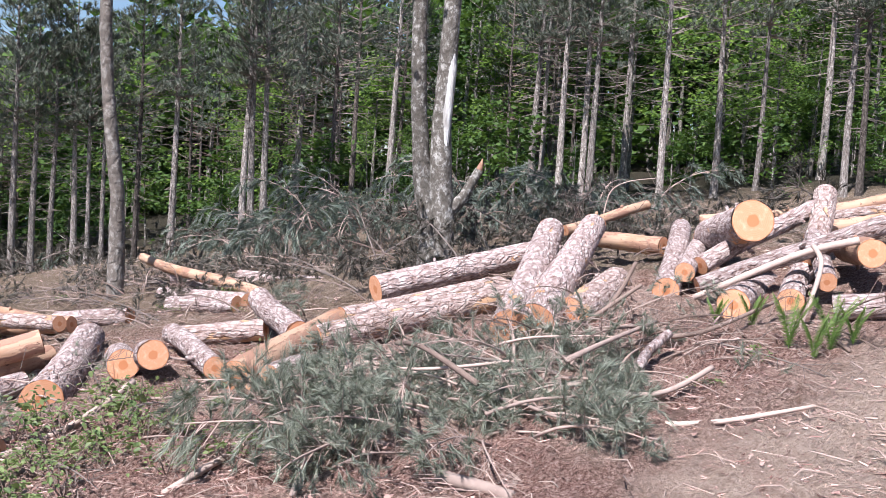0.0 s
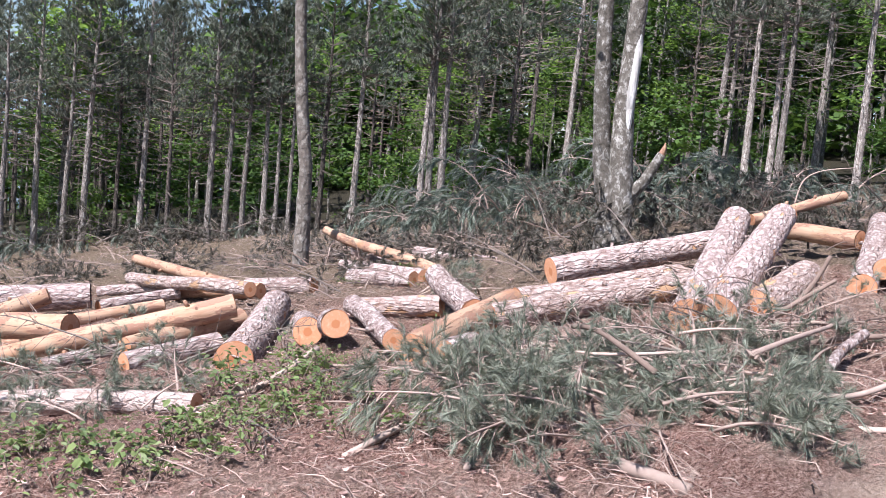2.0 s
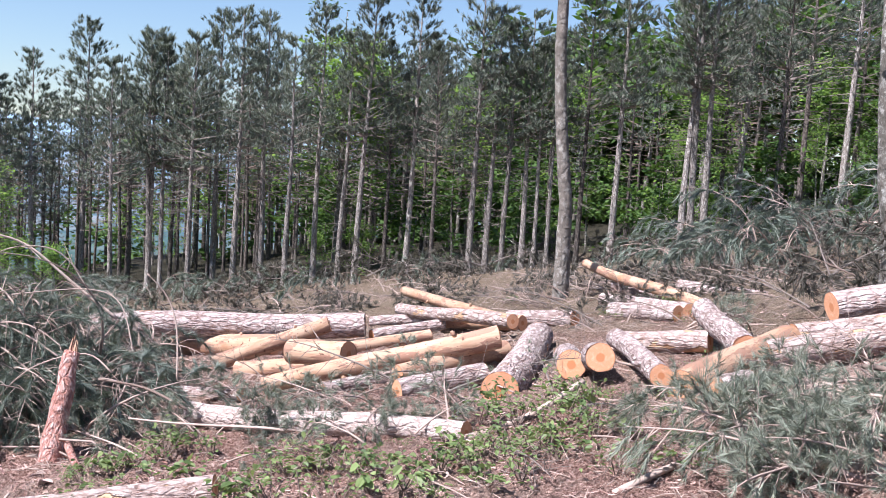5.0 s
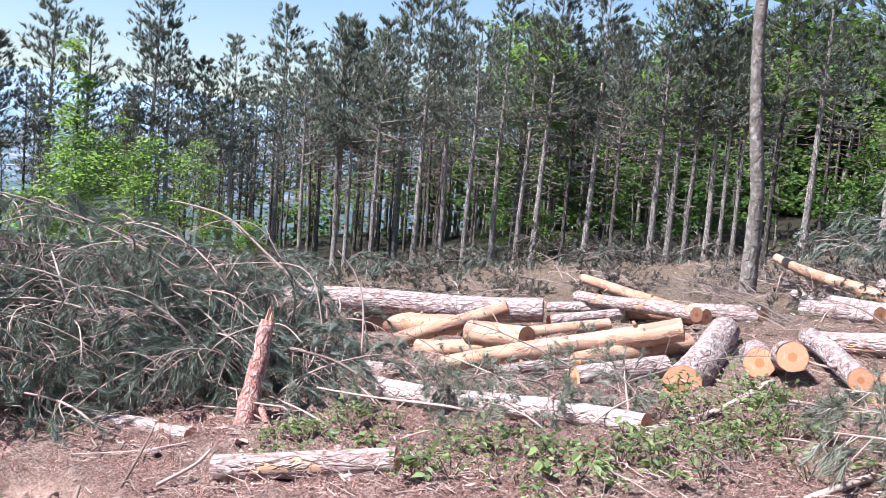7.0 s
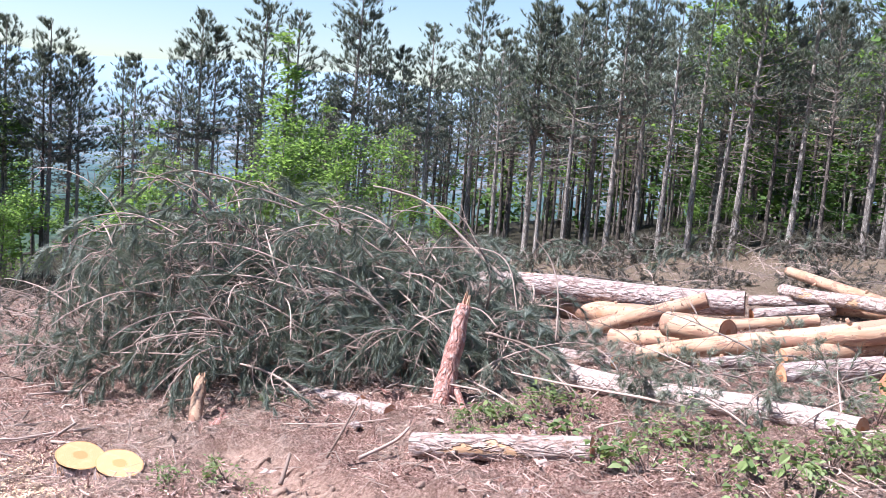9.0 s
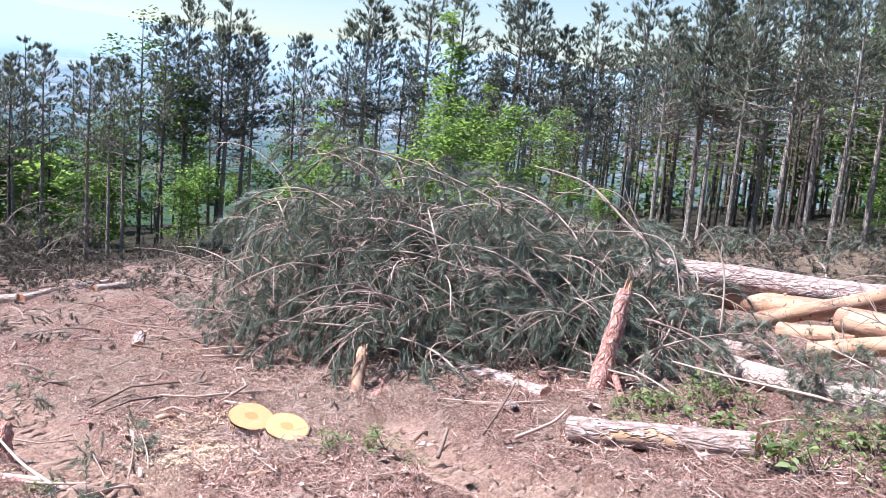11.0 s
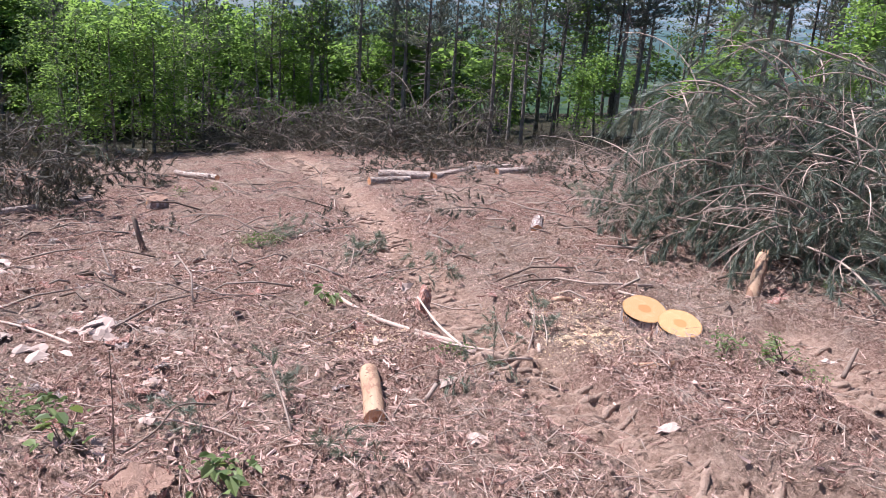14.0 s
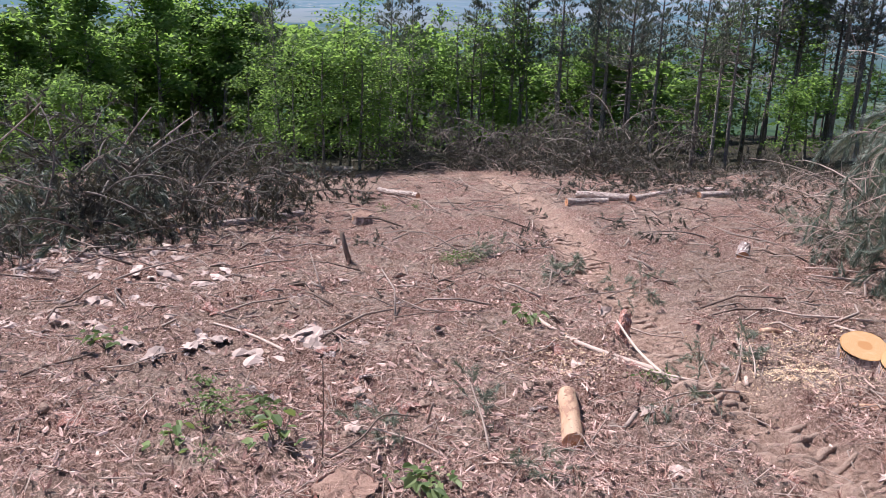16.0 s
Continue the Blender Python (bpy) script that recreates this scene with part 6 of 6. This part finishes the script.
fern(rng, 5, 0.30).matrix_world = on_ground(2.63, 6.13)
fern(rng, 4, 0.25).matrix_world = on_ground(2.00, 7.00)
fern(rng, 5, 0.35).matrix_world = on_ground(2.28, 5.87)
for x, y in [(-3.85, -1.53), (-4.36, -1.33), (-3.92, -1.07), (-3.40, -0.34), (-5.46, -2.62), (-6.33, 0.04)]:
    tagged(copy_thing(BRAMBLES[3], on_ground(x, y, rng.uniform(0, 360), rng.uniform(0.7, 1.0))), 'low plant with broad dull green leaves', 'plant', 'brambles')

# ---- soil pressed up by the wheels ----
m = Nodes("pressed_soil")
grain = m.noise(m.coords(world=True), 40, 6, 0.75)
lumps = m.noise(m.coords(world=True), 9, 4)
SOIL = m.done(m.mix(m.step(lumps, 0.3, 0.7), m.mix(grain, (0.20, 0.125, 0.095), (0.42, 0.285, 0.225)), m.mix(grain, (0.32, 0.215, 0.17), (0.60, 0.445, 0.37))), 0.95, grain, 0.9, 0.03)
rng = random.Random(41)
bars, clods = Geo(), Geo()


def clod(x, y, r):
    """A lump of earth: a squat eight-sided crumb."""
    z = ground_z(x, y)
    k = rng.uniform(0, 50)
    clods.tube([(x + rng.uniform(-0.3, 0.3) * r, y + rng.uniform(-0.3, 0.3) * r, z + h * r) for h in (-0.4, 0.1, 0.5, 0.8)], [r * 0.9, r * 1.1, r * 0.85, r * 0.3], 7, True, 0.9, k)


for line in RUTS:
    run = 0.0
    for (ax, ay), (bx, by) in zip(line, line[1:]):
        d = Vector((bx - ax, by - ay, 0))
        ln = d.length
        d.normalize()
        side = Vector((-d.y, d.x, 0))
        while run < ln:
            c = Vector((ax, ay, 0)) + d * run
            run += rng.uniform(0.12, 0.17)
            for _ in range(rng.randint(0, 2)):
                o = c + side * rng.choice((-1, 1)) * abs(rng.gauss(0.34, 0.08)) + d * rng.uniform(-0.1, 0.1)
                clod(o.x, o.y, rng.uniform(0.006, 0.02))
            if rng.random() < 0.18:
                continue
            a, b = -rng.uniform(0.17, 0.25), rng.uniform(0.17, 0.25)
            if rng.random() < 0.12:
                a, b = (a, 0.02) if rng.random() < 0.5 else (-0.02, b)
            h = rng.uniform(0.014, 0.025)
            pts, radii = [], []
            for i in range(13):
                u = i / 12
                w = a + (b - a) * u
                p = c + side * w + d * (0.25 * abs(w) + rng.gauss(0, 0.003))
                p.z = ground_z(p.x, p.y) - 0.25 * h
                pts.append(p)
                radii.append(h * (0.35 + 0.75 * math.sin(math.pi * min(1, max(0, u * 0.9 + 0.05))) ** 0.6) * rng.uniform(0.88, 1.1))
            bars.tube(pts, radii, 8, True, 0.22, run + ax)
        run -= ln
for k in range(1700):
    x, y = polar(rng.uniform(40, 121), 3.0 + 14.0 * rng.random() ** 1.3)
    clod(x, y, (0.006 + 0.02 * rng.random() ** 3) * (1 + 0.02 * math.hypot(x, y)))
tagged(new("tread_ridges", bars.mesh("tread_ridges", SOIL, True)), "ridges of brown soil pressed up by tractor tyres", "soil", kind="stuff")
tagged(new("soil_clods", clods.mesh("soil_clods", SOIL, True)), "loose crumbs of brown earth beside the wheel ruts", "soil", kind="stuff")


# ---- litter ----
def scatter_place(rnd, near, far, lo=-30, hi=122):
    """A place in view, thicker in drifts and thin on the wheel ruts."""
    while True:
        x, y = polar(rnd.uniform(lo, hi), near * (far / near) ** rnd.random())
        drift = 0.55 + 0.9 * noise.noise((x * 0.8, y * 0.8, 11.0)) + 0.7 * noise.noise((x * 2.6, y * 2.6, 13.0))
        if drift < rnd.random():
            continue
        if rut_depth(x, y) > -0.01 or rnd.random() < 0.10:
            return x, y


rng = random.Random(47)
geo = Geo()
for k in range(150000):
    x, y = scatter_place(rng, 2.2, 19)
    a, l = rng.uniform(0, 6.283), rng.uniform(0.02, 0.065)
    z = ground_z(x, y) + rng.uniform(0.002, 0.02)
    d = Vector((math.cos(a), math.sin(a), rng.uniform(-0.1, 0.25)))
    w = Vector((-math.sin(a), math.cos(a), 0)) * (0.0003 + 0.0002 * math.hypot(x, y))
    o = Vector((x, y, z))
    geo.tri(o - w, o + w, o + d * l)
for k in range(14000):
    x, y = polar(rng.uniform(0, 360), 0.2 + 6.0 * math.sqrt(rng.random()))
    a, l = rng.uniform(0, 6.283), rng.uniform(0.04, 0.12)
    o = Vector((x, y, ground_z(x, y) + rng.uniform(0.002, 0.015)))
    w = Vector((-math.sin(a), math.cos(a), 0)) * 0.0016
    geo.tri(o - w, o + w, o + Vector((math.cos(a), math.sin(a), rng.uniform(-0.1, 0.2))) * l)
tagged(new("needle_litter", geo.mesh("needle_litter", STRAW)), "fallen dry pine needles and straw strewn over the ground", "litter", kind="stuff")
geo = Geo()
for k in range(34000):
    yaw_lo, yaw_hi = (84, 122) if k % 4 == 0 else (46, 90) if k % 4 == 1 else (-30, 122)
    x, y = scatter_place(rng, 2.2, 18, yaw_lo, yaw_hi)
    a, l, w = rng.uniform(0, 6.283), 0.012 + 0.055 * rng.random() ** 2, rng.uniform(0.0015, 0.004) * (1 + 0.06 * math.hypot(x, y))
    o = Vector((x, y, ground_z(x, y) + 0.010))
    d = Vector((math.cos(a), math.sin(a), rng.uniform(-0.2, 0.45))) * l
    s = Vector((-math.sin(a), math.cos(a), rng.uniform(-0.8, 0.8))) * w
    up = Vector((0, 0, w * rng.uniform(0.3, 1.2)))
    n = len(geo.v)
    geo.v += [o - s * rng.random(), o + up - d * 0.15, o + s, o + d * rng.uniform(0.5, 0.9) + s * rng.random(), o + d + up, o + d * rng.uniform(0.4, 0.8) - s]
    geo.f += [(n, n + 1, n + 4, n + 5), (n + 1, n + 2, n + 3, n + 4)]
for k in range(4200):
    x, y = polar(rng.uniform(84, 122), rng.uniform(3.0, 11.0)) if k % 3 else scatter_place(rng, 3.0, 14)
    a, l, w = rng.uniform(0, 6.283), rng.uniform(0.02, 0.065), rng.uniform(0.004, 0.012)
    o = Vector((x, y, ground_z(x, y) + 0.012))
    d = Vector((math.cos(a), math.sin(a), rng.uniform(-0.2, 0.5))) * l
    q = Vector((-math.sin(a), math.cos(a), rng.uniform(-0.9, 0.9))) * w
    up = Vector((0, 0, w * rng.uniform(0.2, 0.9)))
    n = len(geo.v)
    geo.v += [o - q * rng.random(), o + up - d * 0.15, o + q, o + d * rng.uniform(0.5, 0.9) + q * rng.random(), o + d + up, o + d * rng.uniform(0.4, 0.8) - q]
    geo.f += [(n, n + 1, n + 4, n + 5), (n + 1, n + 2, n + 3, n + 4)]
tagged(new("bark_chips", geo.mesh("bark_chips", CHIPS)), "scattered pinkish flakes of pine bark and wood chips", "litter", kind="stuff")
SAWDUST = foliage("sawdust", (0.50, 0.33, 0.19), (0.74, 0.56, 0.40), 0.0, 0.0, 0.9)
SAWDUST_AT = [(-5.30, 1.76, 0.14), (-5.06, 1.48, 0.18), (-5.87, 2.08, 0.20), (-5.46, 0.29, 0.20), (-5.47, 1.64, 0.15), (-6.14, 1.69, 0.20), (-4.53, 9.94, 0.25), (-2.25, 7.87, 0.30)]
geo = Geo()
for k in range(5200):
    cx, cy, spread = SAWDUST_AT[k % len(SAWDUST_AT)]
    x, y = cx + rng.gauss(0, spread), cy + rng.gauss(0, spread)
    if math.hypot(x + 5.57, y - 2.19) < 0.36:
        continue
    a, l = rng.uniform(0, 6.283), rng.uniform(0.006, 0.022)
    o = Vector((x, y, ground_z(x, y) + rng.uniform(0.004, 0.02)))
    geo.tri(o, o + Vector((math.cos(a), math.sin(a), rng.uniform(-0.1, 0.5))) * l, o + Vector((-math.sin(a), math.cos(a), rng.uniform(-0.3, 0.3))) * l * 0.5)
tagged(new("sawdust", geo.mesh("sawdust", SAWDUST)), "pale yellow sawdust and shavings near the stumps", "sawdust", kind="stuff")
geo = Geo()
for k in range(6500):
    x, y = scatter_place(rng, 2.6, 12) if k % 2 else polar(rng.uniform(-28, 121), math.sqrt(rng.uniform(64, 500)))
    a, l, r = rng.uniform(0, 6.283), rng.uniform(0.05, 0.28), rng.uniform(0.0015, 0.0045)
    o = Vector((x, y, ground_z(x, y) + 0.012))
    d = Vector((math.cos(a), math.sin(a), rng.uniform(-0.02, 0.2))) * l
    b = Vector((rng.gauss(0, 0.04), rng.gauss(0, 0.04), 0.02))
    geo.tube([o, o + d * 0.5 + b, o + d], [r, r * 0.8, r * 0.5], 3, False)
tagged(new("twig_litter", geo.mesh("twig_litter", TWIG, True)), "thin broken twigs lying all over the clearing", "litter", kind="stuff")

geo = Geo()
for k in range(6500):
    x, y = polar(rng.uniform(-28, 121), 3.0 + 17 * rng.random() ** 0.7)
    if rut_distance(x, y) < 0.3 and rng.random() < 0.7:
        continue
    a, l, r = rng.uniform(0, 6.283), 0.05 + 0.26 * rng.random() ** 2, rng.uniform(0.0015, 0.0055)
    o = Vector((x, y, ground_z(x, y) + 0.014))
    d = Vector((math.cos(a), math.sin(a), rng.uniform(-0.03, 0.25))) * l
    b = Vector((rng.gauss(0, 0.04), rng.gauss(0, 0.04), 0.02))
    geo.tube([o, o + d * 0.5 + b, o + d], [r, r * 0.8, r * 0.5], 3, False)
tagged(new("pale_twig_litter", geo.mesh("pale_twig_litter", TWIG_PALE, True)), "pale dry twigs and bits of root on soil", "litter", kind="stuff")

geo, chunks = Geo(), Geo()
for k in range(1500):
    x, y = polar(rng.uniform(40, 121), 6.5 + 15.5 * rng.random() ** 0.8)
    if rut_distance(x, y) < 0.3 and rng.random() < 0.6:
        continue
    a, l, r = rng.uniform(0, 6.283), 0.10 + 0.6 * rng.random() ** 2.2, rng.uniform(0.005, 0.013)
    o = Vector((x, y, ground_z(x, y) + 0.012))
    d = Vector((math.cos(a), math.sin(a), rng.uniform(-0.05, 0.30))) * l
    b = Vector((rng.gauss(0, 0.05), rng.gauss(0, 0.05), 0.03))
    (geo if k % 3 else chunks).tube([o, o + d * 0.5 + b, o + d], [r, r * 0.85, r * 0.55], 4, True)
tagged(new("wood_debris", geo.mesh("wood_debris", TWIG_PALE, True)), "broken pale branch pieces strewn over the clearing", "litter", kind="stuff")
tagged(new("dark_wood_debris", chunks.mesh("dark_wood_debris", TWIG_DARK, True)), "dark broken branch pieces strewn over the clearing", "litter", kind="stuff")

geo = Geo()
for k in range(900):
    x, y = scatter_place(rng, 3.2, 13, 40, 121)
    if math.hypot(x + 5.57, y - 2.19) < 0.4:
        continue
    geo.tuft(rng, Vector((x, y, ground_z(x, y) + 0.03)), Vector((rng.gauss(0, 0.3), rng.gauss(0, 0.3), 1)), rng.randint(10, 22), rng.uniform(0.05, 0.11), 0.0016, 1.3)
tagged(new("dry_grass", geo.mesh("dry_grass", STRAW)), "small tufts of dry straw-coloured grass on the clearing", "grass", kind="stuff")

STICKS = []
for k in range(8):
    geo = Geo()
    l, r = rng.uniform(0.35, 0.9), rng.uniform(0.005, 0.012)
    b1, b2 = rng.uniform(-0.1, 0.1), rng.uniform(-0.1, 0.1)
    geo.tube([(0, 0, r), (l * 0.3, b1, r + 0.02), (l * 0.7, b2, r + 0.03), (l, 0, r + rng.uniform(0, 0.06))], [r, r * 0.9, r * 0.75, r * 0.45], 6, True, 0.1, k)
    geo.tube([(l * 0.6, b2, r + 0.02), (l * 0.8, b2 + 0.12, r + 0.06)], [r * 0.5, r * 0.2], 4)
    STICKS.append(geo.mesh("stick", (TWIG, TWIG_PALE, TWIG_DARK, TWIG)[k % 4], True))
for k in range(190):
    x, y = scatter_place(rng, 5.6, 19)
    if math.hypot(x + 5.57, y - 2.19) < 0.8 or math.hypot(x + 6.32, y - 3.16) < 0.6:
        continue
    ob = new("stick", rng.choice(STICKS))
    ob.matrix_world = on_ground(x, y, rng.uniform(0, 360), rng.uniform(0.7, 1.3), 0.0)
    tagged(ob, "broken dry stick lying on the needle litter", "stick", "sticks on the ground")

SLABS = []
for k in range(5):
    geo = Geo()
    l, w = rng.uniform(0.10, 0.24), rng.uniform(0.04, 0.09)
    for i in range(5):
        for j in range(4):
            a = (j / 3 - 0.5) * 1.9
            geo.v.append(Vector(((i / 4 - 0.5) * l * (1 + 0.35 * math.sin(5 * j + 2.3 * k)), math.sin(a) * w * (1 + 0.38 * math.sin(3.1 * i + 1.7 * k)), math.cos(a) * w * 0.35 - w * 0.20 + 0.016 * math.sin(2 * i + j + k))))
    n = len(geo.v)
    geo.v += [v - Vector((0, 0, 0.010)) for v in geo.v]
    for i in range(4):
        for j in range(3):
            q = i * 4 + j
            geo.f += [(q, q + 1, q + 5, q + 4), (n + q, n + q + 4, n + q + 5, n + q + 1)]
    rim = [0, 1, 2, 3, 7, 11, 15, 19, 18, 17, 16, 12, 8, 4]
    geo.f += [(a, b, n + b, n + a) for a, b in zip(rim[1:] + rim[:1], rim)]
    SLABS.append(geo.mesh("bark_flake", (FLAKE, BARK_RED, FLAKE_PALE, BARK_LOG, FLAKE_PALE)[k]))
BARK_DRIFTS = [(-9.63, -5.05, 0.35), (-8.88, -5.03, 0.30), (-8.77, -4.13, 0.35), (-7.97, -4.69, 0.25), (-9.50, -4.08, 0.40), (-5.63, -1.82, 0.50), (-6.46, -3.54, 0.40), (-7.82, -2.99, 0.40)]
for k in range(300):
    yaw, r = (rng.uniform(99, 119), rng.uniform(4.0, 10.0)) if k < 215 else (rng.uniform(20, 112), rng.uniform(3.2, 9.0))
    x, y = polar(yaw, r)
    if k < 150:
        cx, cy, spread = BARK_DRIFTS[k % len(BARK_DRIFTS)]
        x, y = cx + rng.gauss(0, spread), cy + rng.gauss(0, spread)
    ob = new("bark_flake", rng.choice(SLABS[:2] + SLABS[3:4]) if k >= 150 else SLABS[(2, 4, 0, 2)[k % 4]])
    ob.matrix_world = on_ground(x, y, rng.uniform(0, 360), rng.uniform(0.35, 0.8) * (1.4 if k < 150 else 1.0), -0.004, rng.uniform(-28, 28))
    tagged(ob, "curled slab of pale pine bark on the litter", "bark", "bark flakes")
